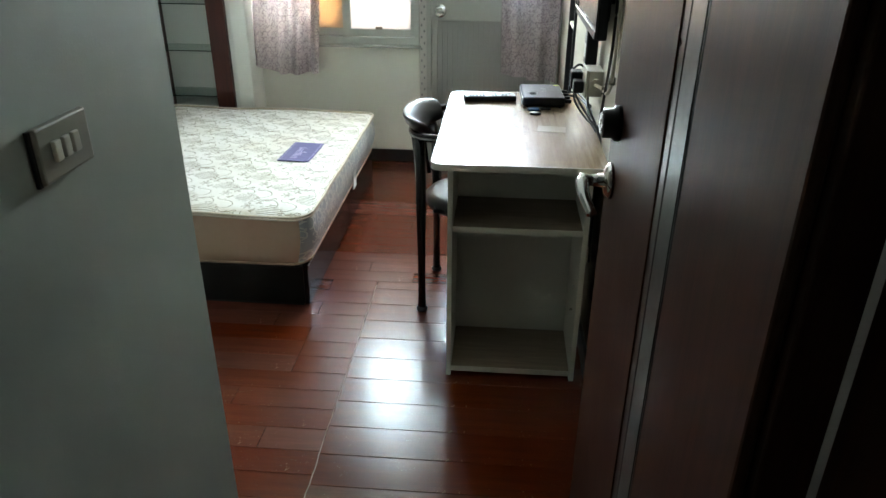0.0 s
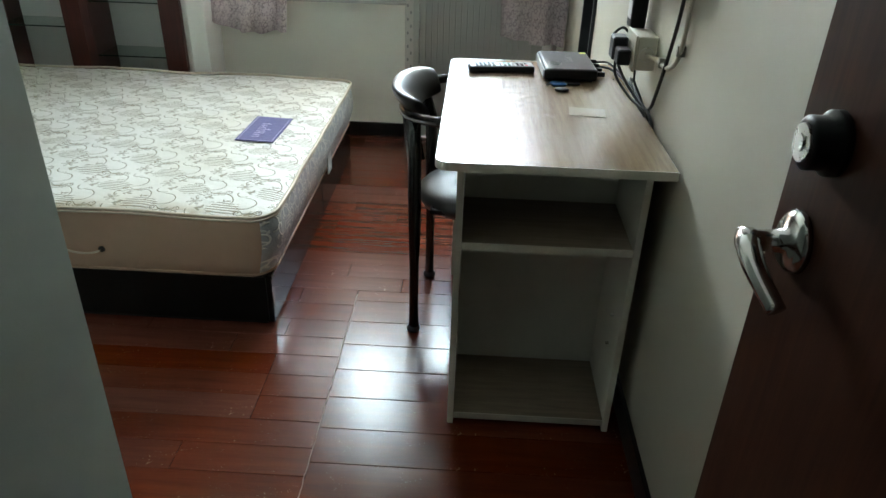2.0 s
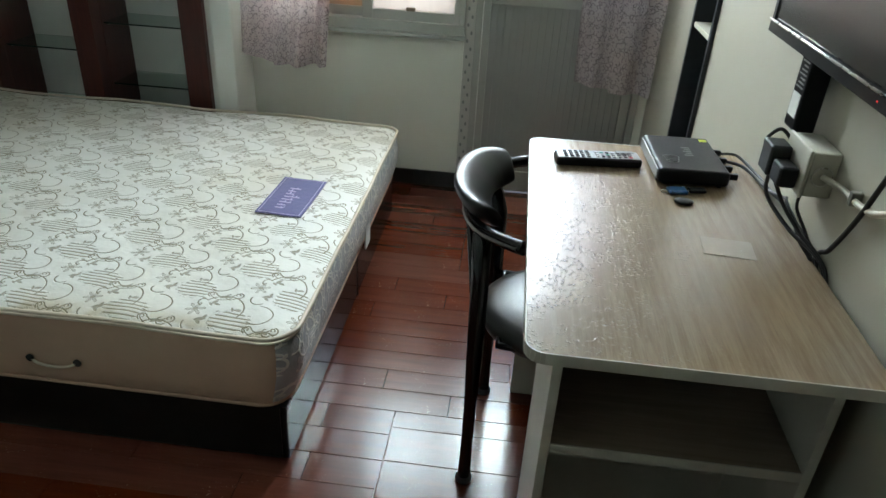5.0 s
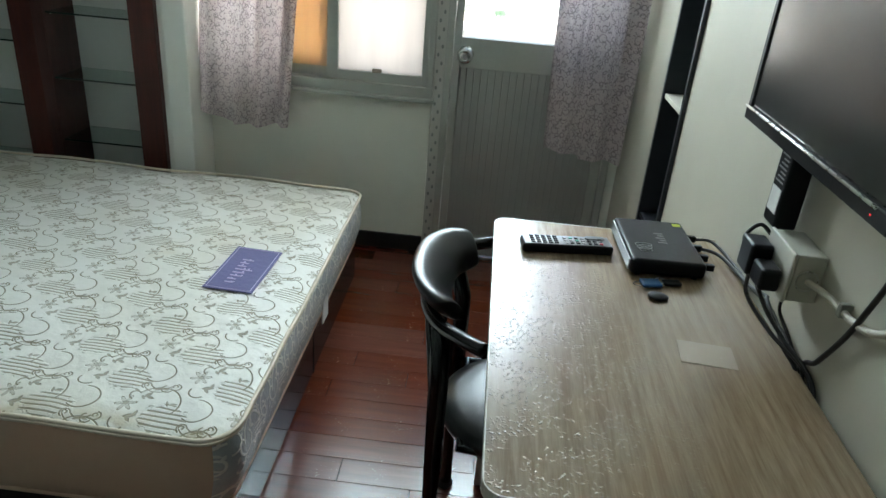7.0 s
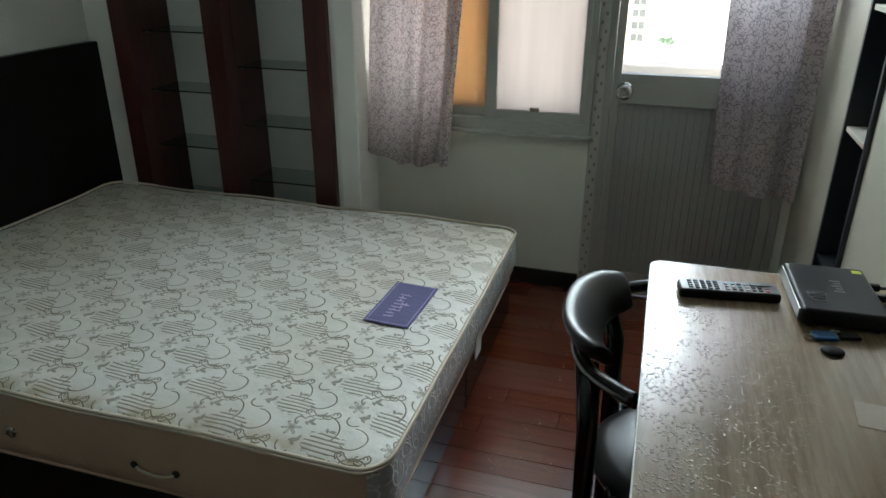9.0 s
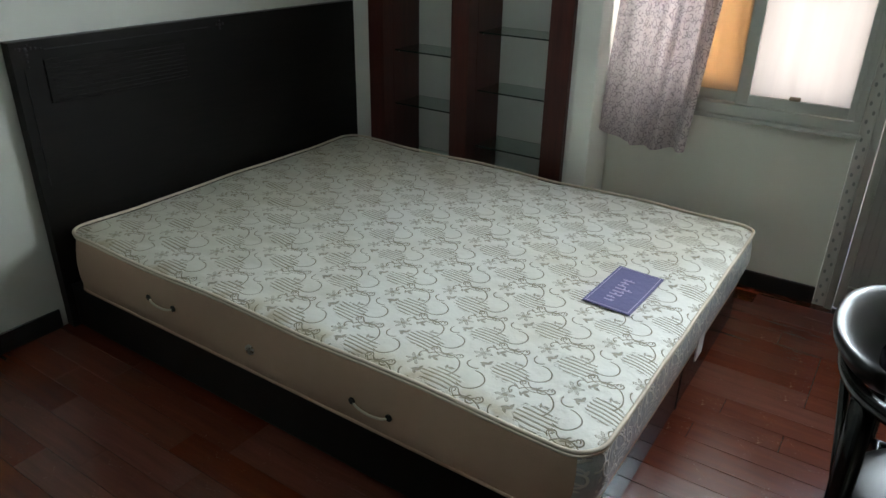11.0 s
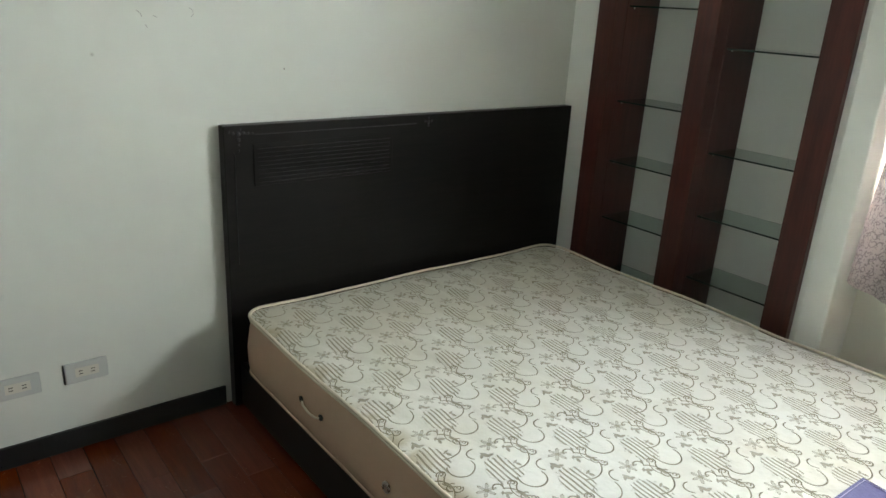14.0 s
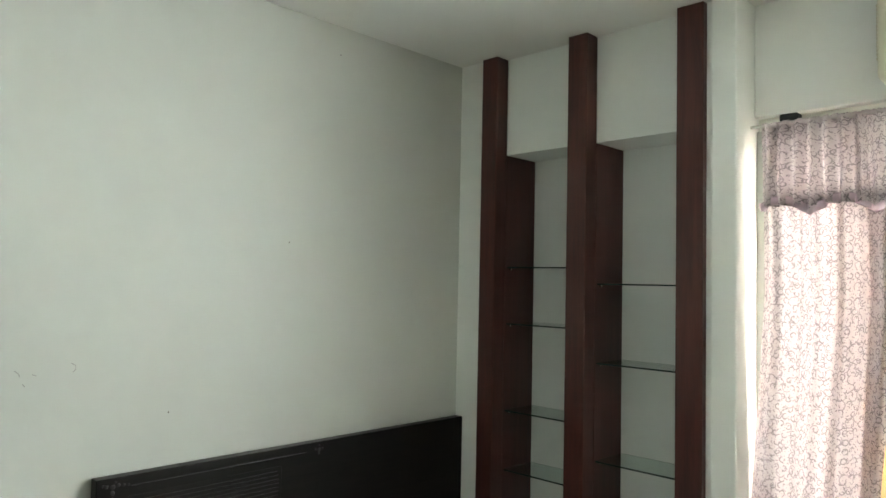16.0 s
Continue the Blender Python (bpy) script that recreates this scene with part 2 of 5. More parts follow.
def scroll_pattern(m, u, v, pu, pv, thin, stripe=0.0115):
    """Leafy scrolls, striped ovals and small flowers on a half-drop repeat: a line mask."""
    k = pu / 0.2
    row = v.op("DIVIDE", pv).op("FLOOR")
    u2 = u + row * (pu * 0.46)
    a = (u2.op("DIVIDE", pu).op("FRACT") - 0.5) * 0.2
    b = (v.op("DIVIDE", pv).op("FRACT") - 0.5) * 0.14
    thin = thin / k

    def arc(cx, cy, r, dx, dy, cut):
        p, q = a - cx, b - cy
        ring = (length(p, q) - r).op("ABSOLUTE").band(thin * 0.45, thin * 1.0, True)
        return ring * (p * dx + q * dy).gt(-cut)

    def oval(cx, cy, rx, ry, slope):
        p, q = a - cx, b - cy
        d = length(p.op("DIVIDE", rx), q.op("DIVIDE", ry)).lt(1.0)
        w = ((q + p * slope) * (2 * math.pi * k / stripe)).op("SINE").band(0.0, 0.55)
        return d * w * 0.9

    def leaf(cx, cy, l, w, turn):
        p, q = a - cx, b - cy
        cs, sn = math.cos(turn), math.sin(turn)
        e = (p * cs + q * sn).op("DIVIDE", l)
        f = (q * cs - p * sn).op("DIVIDE", w)
        return (e * e + f.op("ABSOLUTE")).band(0.75, 1.0, True) * 0.8

    def flower(cx, cy, r, petals):
        p, q = a - cx, b - cy
        ang = q.op("ARCTAN2", p)
        edge = (ang * petals).op("SINE") * (r * 0.4) + r * 0.75
        return (length(p, q) - edge).op("ABSOLUTE").band(thin * 0.5, thin * 1.0, True)

    total = oval(0.030, -0.010, 0.034, 0.022, 0.15)
    for f in (arc(0.068, -0.008, 0.020, 0.9, 0.2, 0.010), arc(0.016, 0.022, 0.027, 0.35, 0.9, 0.006), arc(0.036, 0.010, 0.010, 0.9, -0.3, 0.004),
              arc(-0.046, 0.004, 0.030, -0.3, -0.95, 0.012), arc(-0.066, 0.012, 0.011, -0.4, 0.9, 0.004), arc(-0.020, -0.044, 0.020, 0.7, -0.7, 0.008),
              arc(0.055, 0.046, 0.014, -0.8, 0.6, 0.006), arc(0.078, 0.050, 0.009, 0.8, -0.5, 0.003), arc(-0.080, -0.046, 0.012, 0.2, -0.9, 0.004),
              leaf(-0.014, 0.028, 0.013, 0.006, 0.9), leaf(-0.006, 0.020, 0.011, 0.005, -0.5), leaf(-0.022, 0.018, 0.010, 0.004, 2.2), leaf(0.040, 0.034, 0.010, 0.004, 0.2),
              leaf(-0.084, -0.018, 0.010, 0.005, 1.0), leaf(0.066, -0.036, 0.011, 0.004, -0.4), leaf(0.030, 0.056, 0.010, 0.004, 0.5), leaf(-0.040, -0.060, 0.009, 0.004, -0.2),
              arc(-0.008, 0.0, 0.050, 0.2, 1.0, 0.004), arc(0.090, 0.012, 0.034, -0.9, 0.3, 0.006), arc(-0.092, 0.034, 0.026, 0.9, -0.4, 0.006), arc(0.012, -0.058, 0.030, 0.3, 0.95, 0.002),
              leaf(-0.060, -0.030, 0.012, 0.005, 0.4), leaf(-0.052, -0.040, 0.010, 0.005, 1.7), leaf(-0.070, -0.038, 0.011, 0.004, 2.7), leaf(0.052, -0.048, 0.011, 0.005, 1.2),
              leaf(0.004, 0.052, 0.012, 0.005, 0.1), leaf(-0.008, 0.046, 0.009, 0.005, 1.9), leaf(0.086, 0.012, 0.010, 0.005, 0.9), leaf(0.078, 0.022, 0.010, 0.004, 2.4),
              flower(-0.052, 0.050, 0.013, 5), flower(-0.052, 0.050, 0.004, 4)):
        total = total.op("MAXIMUM", f)
    return total


def damask(m, u, v, rag, pu=0.256, pv=0.1165, thin=0.0023):
    """Striped ovals with trailing vines, leaves and flowers on a half-drop repeat: a line mask and the ovals' mask."""
    def local(cx, cy):
        b = v - cy
        row = b.op("DIVIDE", pv).op("ADD", 0.5).op("FLOOR")
        a = (u - cx + row * (pu * 0.5)).op("DIVIDE", pu) + 0.5
        return (a.op("FRACT") - 0.5) * pu, b - row * pv

    def arc(cx, cy, r, dx, dy, cut, weight=1.0):
        p, q = local(cx, cy)
        ring = (length(p, q) - r).op("ABSOLUTE").band(thin * 0.4, thin * weight, True)
        return ring * (p * dx + q * dy).gt(cut)

    def leaf(cx, cy, l, w, turn):
        p, q = local(cx, cy)
        cs, sn = math.cos(turn), math.sin(turn)
        e = (p * cs + q * sn).op("DIVIDE", l)
        f = (q * cs - p * sn).op("DIVIDE", w)
        return (e * e + f.op("ABSOLUTE")).band(0.7, 1.0, True) * 0.75

    def flower(cx, cy, r, petals):
        p, q = local(cx, cy)
        edge = (q.op("ARCTAN2", p) * petals).op("SINE") * (r * 0.38) + r * 0.62
        d = length(p, q) - edge
        return d.op("ABSOLUTE").band(thin * 0.3, thin * 0.8, True).op("MAXIMUM", d.lt(0.0) * 0.4)

    p, q = local(0, 0)
    disc = (length(p.op("DIVIDE", 0.052), q.op("DIVIDE", 0.040)) + (rag - 0.5) * 0.9).band(0.93, 1.03, True)
    total = disc * ((q + p * 0.06) * (2 * math.pi / 0.0130)).op("SINE").band(0.1, 0.6) * 0.85
    shapes = [arc(0.060, 0.036, 0.035, 0.85, -0.2, -0.012), arc(0.078, 0.002, 0.040, -0.2, -1.0, 0.028, 0.7),
              arc(-0.034, 0.044, 0.052, 0.5, 0.85, -0.002), arc(-0.088, 0.060, 0.013, -0.8, 0.5, -0.004),
              arc(0.100, -0.022, 0.012, -0.7, -0.7, -0.005), arc(-0.088, -0.020, 0.020, -0.5, -0.8, 0.002),
              arc(-0.078, 0.098, 0.011, -0.6, 0.8, -0.006), arc(-0.080, 0.100, 0.005, 0.3, 0.9, -0.003), arc(-0.012, 0.103, 0.011, 0.9, -0.4, -0.005),
              arc(-0.014, 0.105, 0.005, -0.2, 0.9, -0.003), arc(-0.045, 0.116, 0.026, 0.1, -1.0, 0.014),
              leaf(-0.046, 0.090, 0.011, 0.005, 0.5), leaf(-0.032, 0.093, 0.010, 0.005, -0.4),
              leaf(-0.070, -0.002, 0.016, 0.007, 0.3), leaf(-0.062, 0.007, 0.011, 0.005, 1.4), leaf(-0.071, -0.011, 0.011, 0.005, -0.8),
              leaf(-0.060, 0.066, 0.014, 0.006, 1.0), leaf(-0.052, 0.058, 0.011, 0.005, -0.3), leaf(-0.068, 0.056, 0.009, 0.004, 2.3),
              leaf(0.004, 0.044, 0.011, 0.005, 0.3), leaf(-0.008, 0.043, 0.010, 0.004, 1.9),
              leaf(0.036, -0.040, 0.010, 0.004, -0.5), flower(-0.098, 0.033, 0.024, 6), leaf(-0.098, 0.033, 0.008, 0.007, 0.0)]
    for f in shapes:
        total = total.op("MAXIMUM", f)
    return total, disc


def mattress_top():
    m = Mat("quilted_damask_ticking")
    v = m.coords()
    warp = m.noise(v, 5, 2) - 0.5
    x, y, z = m.split(v)
    pat, disc = damask(m, x + warp * 0.016 + 0.912, y + warp * 0.013 - 2.866, m.noise(v, 70, 2))
    fade = m.noise(v, 25, 3).band(0.2, 0.6)
    base = m.mix(m.noise(v, 1.6, 5).band(0.4, 0.75), (0.73, 0.72, 0.68), (0.65, 0.62, 0.54))
    # olive tint over the head half: staining and headboard shadow in one colour
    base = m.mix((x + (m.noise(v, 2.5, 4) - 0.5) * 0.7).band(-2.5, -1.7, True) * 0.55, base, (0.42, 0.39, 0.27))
    stain = m.noise(v, 4.5, 5).band(0.60, 0.75)
    base = m.mix(stain * 0.3, base, (0.50, 0.42, 0.28))
    rim = y.band(2.59, 2.67, True) * m.noise(v, 11, 3).band(0.42, 0.62)
    base = m.mix(rim * 0.6, base, (0.38, 0.29, 0.13))
    c = m.mix(pat * (fade * 0.25 + 0.70), base, (0.185, 0.155, 0.080))
    quilt = m.noise(v, 22, 3)
    m.bump(quilt * 0.5 + pat * -0.55 + disc * 0.25 + m.noise(v, 300, 2) * 0.05, 0.8, 0.008)
    return m.set(Base_Color=c, Roughness=0.7, Sheen_Weight=0.15)


def mattress_side():
    m = Mat("silver_damask_side")
    v = m.coords()
    x, y, z = m.split(v)
    pat = scroll_pattern(m, y, z, 0.20, 0.13, 0.004)
    base = m.mix(m.noise(v, 9, 3), (0.33, 0.35, 0.37), (0.46, 0.48, 0.50))
    m.bump(m.noise(v, 40, 3) + pat * 0.6, 0.8, 0.006)
    return m.set(Base_Color=m.mix(pat * 0.85, base, (0.78, 0.77, 0.70)), Roughness=0.3, Coat_Weight=0.4, Coat_Roughness=0.15)


def curls(m, scale, radius, line, cut):
    """Small open rings strewn over the cloth, each opening its own way."""
    v = m.coords("UV", scale=(scale, scale, scale))
    cell = m.node("ShaderNodeTexVoronoi", Vector=v)
    cell.voronoi_dimensions = "2D"
    cell.inputs["Scale"].default_value, cell.inputs["Randomness"].default_value = 1.0, 0.6
    x, y, _ = m.split(v)
    cx, cy, _ = m.split(cell.outputs["Position"])
    r, g, _ = m.split(cell.outputs["Color"])
    p, q = x - cx, y - cy
    ring = (length(p, q) - radius).op("ABSOLUTE").band(line * 0.5, line, True)
    return ring * (p * (r - 0.5) + q * (g - 0.5)).gt(cut)


def curtain_cloth():
    m = Mat("scroll_print_curtain")
    v = m.coords("UV")
    p1 = curls(m, 33, 0.30, 0.075, -0.03).op("MAXIMUM", curls(m, 54, 0.22, 0.11, 0.03))
    p2 = curls(m, 75, 0.0, 0.16, -9).op("MAXIMUM", curls(m, 21, 0.33, 0.045, -0.02)) * 0.8
    weave = m.noise(v, 400, 2)
    base = m.mix(m.noise(v, 2.5, 3), (0.76, 0.65, 0.65), (0.82, 0.73, 0.73))
    c = m.mix(p1.op("MAXIMUM", p2) * 0.58, base, (0.14, 0.10, 0.13))
    thin = m.mix(p1.op("MAXIMUM", p2) * 0.85, (0.32, 0.29, 0.31), (0.07, 0.06, 0.08))
    t = m.node("ShaderNodeBsdfTranslucent", Color=thin)
    mx = m.node("ShaderNodeMixShader", Fac=0.5)
    m.set(Base_Color=c, Roughness=0.8, Sheen_Weight=0.2)
    m.bump(weave, 0.15, 0.001)
    m.t.links.new(t.outputs[0], mx.inputs[1])
    m.t.links.new(m.b.outputs[0], mx.inputs[2])
    m.t.links.new(mx.outputs[0], m.t.nodes["Material Output"].inputs[0])
    return m.m


def dotted_tape():
    m = Mat("dotted_border_tape")
    v = m.coords()
    x, y, z = m.split(v)
    zz = (z.op("DIVIDE", 0.034).op("FRACT") - 0.5) * 0.034
    side = (z.op("DIVIDE", 0.034).op("FLOOR").op("MODULO", 2.0).op("ABSOLUTE") - 0.5) * 0.016
    d = length(x + 0.498 - side, zz * 0.6).band(0.004, 0.006, True)
    return m.set(Base_Color=m.mix(d * 0.8, (0.50, 0.50, 0.46), (0.16, 0.17, 0.17)), Roughness=0.5)


def label_cloth():
    m = Mat("violet_woven_label")
    v = m.coords()
    c = m.mix(m.noise(v, 300, 2), (0.085, 0.080, 0.20), (0.13, 0.125, 0.28))
    m.bump(m.noise(v, 60, 3), 0.6, 0.003)
    return m.set(Base_Color=c, Roughness=0.5)


def worn_desk_top():
    m = Mat("blistered_oak_laminate")
    v = m.coords(scale=(14 * 1.7, 1.5, 14))
    g = m.noise(v, 3.0, 8, 0.62, 0.5)
    f = m.noise(m.coords(scale=(60, 4, 60)), 6, 3)
    c = m.mix((g * 0.7 + f * 0.3).band(0.3, 0.7), (0.165, 0.113, 0.066), (0.29, 0.215, 0.138))
    w = m.coords()
    x, y, z = m.split(w)
    fleck = m.noise(w, 165, 1, 0.5).band(0.52, 0.76) * m.noise(w, 26, 2).band(0.40, 0.56)
    where = (x + (m.noise(w, 6, 3) - 0.5) * 0.25).band(-0.20, 0.13, True) * y.band(2.75, 3.0, True) * 0.9 + 0.06
    c = m.mix(fleck * where * 0.45, c, (0.46, 0.40, 0.32))
    m.bump(fleck * where * 1.1 + g * 0.08, 0.8, 0.0016)
    return m.set(Base_Color=c, Roughness=fleck * where * 0.1 + 0.20, Specular_IOR_Level=0.8)


M_TOP, M_SIDE, M_CURTAIN, M_DOT, M_LABEL, M_DESKTOP = mattress_top(), mattress_side(), curtain_cloth(), dotted_tape(), label_cloth(), worn_desk_top()
M_PINKTRIM = plain("pink_trim_fabric", (0.66, 0.52, 0.58), 0.8, bump=0.4, scale=200)

# ---- mesh helpers ----


def part(name, bm, material, parent=None, label="", smooth=False):
    me = bpy.data.meshes.new(name)
    bm.normal_update()
    bm.to_mesh(me)
    bm.free()
    me.materials.append(material)
    if smooth:
        me.shade_smooth()
    ob = new(name, me)
    if parent:
        ob.parent = parent
    if label:
        tagged(ob, label=label)
    return ob


def thing(name, label, category, group="", at=None):
    ob = new(name)
    if at:
        ob.matrix_world = at
    return tagged(ob, label=label, category=category, group=group)


def add_box(bm, x0, x1, y0, y1, z0, z1, bevel=0.0, seg=2):
    r = bmesh.ops.create_cube(bm, size=1, matrix=Matrix.LocRotScale(((x0 + x1) / 2, (y0 + y1) / 2, (z0 + z1) / 2), None, (x1 - x0, y1 - y0, z1 - z0)))
    if bevel:
        vs = set(r["verts"])
        es = [e for e in bm.edges if e.verts[0] in vs and e.verts[1] in vs]
        bmesh.ops.bevel(bm, geom=es, offset=bevel, segments=seg, affect="EDGES", profile=0.5)
    return bm


def box(x0, x1, y0, y1, z0, z1, bevel=0.0, seg=2):
    return add_box(bmesh.new(), x0, x1, y0, y1, z0, z1, bevel, seg)


def boxes(rows, bevel=0.0):
    bm = bmesh.new()
    for r in rows:
        add_box(bm, *r, bevel)
    return bm


def add_tube(bm, pts, r, seg=12, closed=False, squash=1.0):
    pts = [Vector(p) for p in pts]
    rings = []
    n = len(pts)
    up = Vector((0, 0, 1))
    radii = r if isinstance(r, (list, tuple)) else [r] * n
    for i, p in enumerate(pts):
        a = pts[(i - 1) % n] if closed or i else pts[0]
        b = pts[(i + 1) % n] if closed or i < n - 1 else pts[-1]
        d = (b - a).normalized()
        side = d.cross(up)
        if side.length < 1e-3:
            side = d.cross(Vector((1, 0, 0)))
        side.normalize()
        top = side.cross(d).normalized()
        rings.append([bm.verts.new(p + (side * math.cos(2 * math.pi * k / seg) + top * math.sin(2 * math.pi * k / seg) * squash) * radii[i]) for k in range(seg)])
    for i in range(n if closed else n - 1):
        A, B = rings[i], rings[(i + 1) % n]
        for k in range(seg):
            bm.faces.new((A[k], A[(k + 1) % seg], B[(k + 1) % seg], B[k]))
    if not closed:
        bm.faces.new(rings[0][::-1])
        bm.faces.new(rings[-1])
    bmesh.ops.recalc_face_normals(bm, faces=bm.faces[:])
    return bm


def tube(pts, r, seg=12, closed=False, squash=1.0):
    return add_tube(bmesh.new(), pts, r, seg, closed, squash)


def spline(pts, n=8):
    """A smooth line through the points."""
    P = [Vector(p) for p in pts]
    out = []
    for i in range(len(P) - 1):
        a, b, c, d = P[max(i - 1, 0)], P[i], P[i + 1], P[min(i + 2, len(P) - 1)]
        for k in range(n):
            t = k / n
            out.append(0.5 * ((2 * b) + (c - a) * t + (2 * a - 5 * b + 4 * c - d) * t * t + (3 * b - a - 3 * c + d) * t ** 3))
    return out + [P[-1]]


def lathe(profile, m, seg=24):
    """Turns rows of (radius, height) about the z axis of the pose m."""
    bm = bmesh.new()
    rings = [[bm.verts.new(m @ Vector((r * math.cos(2 * math.pi * k / seg), r * math.sin(2 * math.pi * k / seg), h))) for k in range(seg)] for r, h in profile]
    for A, B in zip(rings, rings[1:]):
        for k in range(seg):
            bm.faces.new((A[k], A[(k + 1) % seg], B[(k + 1) % seg], B[k]))
    bm.faces.new(rings[0][::-1])
    bm.faces.new(rings[-1])
    return bm


def structure(name, bm, material, label="", parent=None):
    ob = part(name, bm, material, parent)
    return tagged(ob, label=label, kind="structure")


# ---- the plan ----
X0, X1 = -2.825, 0.30        # west and east wall faces
Y0, Y1 = 1.475, 4.42         # near and window wall faces
TOP = 2.72
CX = -0.667                 # face of the wall beside the entrance
POSTS = ((-2.665, -2.575), (-2.185, -2.092), (-1.700, -1.597))
PY = 4.20                   # front of the display posts
UY, BY = 4.28, 4.50         # upper boxes' front, niche back
WX0, WX1, WZ0, WZ1 = -1.48, -0.518, 0.708, 2.25
DX0, DX1, DZ1 = -0.476, 0.26, 2.10

# ---- structure ----
floor = structure("floor", box(X0 - 0.2, 1.2, -1.8, 4.6, -0.12, -0.012), M_GASKET, "red-brown varnished wooden plank floor")
structure("ceiling", box(X0 - 0.2, 1.2, -1.8, 4.7, TOP, TOP + 0.12), M_CEIL, "off-white painted ceiling")
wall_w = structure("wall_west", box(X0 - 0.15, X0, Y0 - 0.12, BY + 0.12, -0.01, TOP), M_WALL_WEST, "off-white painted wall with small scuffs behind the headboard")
for pts_ in (((2.500, 1.398), (2.511, 1.390), (2.513, 1.378), (2.505, 1.370)), ((2.345, 1.385), (2.356, 1.376), (2.360, 1.366)), ((2.392, 1.371), (2.404, 1.366)), ((2.368, 1.345), (2.374, 1.336))):
    part("scuff_mark", tube([(X0 + 0.0002, y, z) for y, z in pts_], 0.0016, 6), M_SCUFF, wall_w, "faint grey scuff mark")
for y, z in ((3.268, 1.811), (3.489, 2.60), (2.812, 1.212)):
    part("nail_hole", lathe([(0.003, 0), (0.002, 0.001)], pose(X0, y, z, 0, 90, 0), 8), M_PIN, wall_w, "small dark nail hole")
structure("wall_south", boxes([(X0, CX, Y0 - 0.12, Y0, 0, TOP), (CX - 0.12, CX, -0.0 + 0.5, Y0 - 0.12, 0, TOP)]), M_DIM_WALL, "grey-white wall corner beside the entrance, its dimness in the paint")
structure("wall_entrance", boxes([(CX, -0.62, 0.43, 0.55, 0, TOP), (-0.62, 0.20, 0.43, 0.55, 2.06, TOP), (0.24, 0.45, 0.43, 0.55, 0, TOP)]), M_DIM_WALL, "painted wall with the entrance doorway")
structure("wall_hall", boxes([(-1.2, -1.08, -1.7, 0.38, 0, TOP), (1.0, 1.12, -1.7, 0.38, 0, TOP), (-1.2, 1.12, -1.8, -1.7, 0, TOP), (-1.08, CX, 0.43, 0.55, 0, TOP), (0.45, 1.0, 0.43, 0.55, 0, TOP)]), M_DIM_WALL, "dim hallway walls outside the room")
NY0, NY1 = 3.56, 3.85       # black shelf recess in the east wall
structure("wall_east", boxes([(X1, X1 + 0.32, 0.5, NY0, 0, TOP), (X1, X1 + 0.32, NY1, Y1 + 0.1, 0, TOP), (X1, X1 + 0.32, NY0, NY1, 2.3, TOP), (X1 + 0.27, X1 + 0.32, NY0, NY1, 0, 2.3)]), M_WALL_EAST, "cream painted wall behind the desk, darkened for grazing light")
structure("wall_north", boxes([
    (-1.48, DX0 - 0.045, Y1, Y1 + 0.10, 0, WZ0), (-1.48, WX1, Y1, Y1 + 0.10, WZ1, 2.30), (DX0 - 0.045, X1, Y1, Y1 + 0.10, DZ1, 2.30),
    (DX1 + 0.005, X1, Y1, Y1 + 0.10, 0, DZ1)]), M_WALL, "cream painted wall below and above the window")
structure("beam", box(-1.48, X1, 4.375, Y1 + 0.10, 2.30, TOP, 0.004), M_WALL_W, "white painted beam above the window")
structure("pillar", box(-1.572, -1.48, PY + 0.01, Y1 + 0.12, 0, TOP, 0.006), M_WALL_W, "white painted pillar edge beside the display niche")
for b_, d_ in (((X0, -1.5, BY, BY + 0.12, 0, TOP), "white back wall of the display niche"), ((X0, POSTS[0][0], PY + 0.03, BY, 0, TOP), "narrow white wall strip beside the niche"),
               ((POSTS[0][1], POSTS[1][0], UY, BY, 2.268, TOP), "white boxed header over the niche bay"), ((POSTS[1][1], POSTS[2][0], UY, BY, 2.268, TOP), "white boxed header over the niche bay"),
               ((POSTS[2][1], -1.572, PY + 0.03, BY, 0, TOP), "narrow white wall strip beside the niche")):
    structure("wall_niche", box(*b_), M_WALL_W, d_)
for i, rows in enumerate([
        [(X0, X0 + 0.012, Y0, 2.55, 0, 0.075)],
        [(-1.48, DX0 - 0.045, Y1 - 0.012, Y1, 0, 0.075)],
        [(X1 - 0.012, X1, 0.5, NY0, 0, 0.08), (X1 - 0.012, X1, NY1, Y1, 0, 0.08)],
        [(X0 + 0.012, CX, Y0, Y0 + 0.012, 0, 0.075), (CX, CX + 0.012, 0.5, Y0 + 0.012, 0, 0.075)]]):
    structure("baseboard", boxes(rows, 0.002), M_BASEBOARD, "black glossy baseboard along the wall foot")

# outside
structure("balcony_floor", box(-3.2, 1.6, Y1 + 0.10, 6.0, -0.15, -0.03), M_CONCRETE, "grey concrete balcony floor")
structure("balcony_parapet", box(-3.2, 1.6, 5.85, 6.0, -0.03, 0.80, 0.01), M_OUTWALL, "cream rendered balcony parapet")
structure("ground", box(-900, 900, 6.0, 4500, -60.2, -60.0), M_CONCRETE, "pale concrete ground far below")

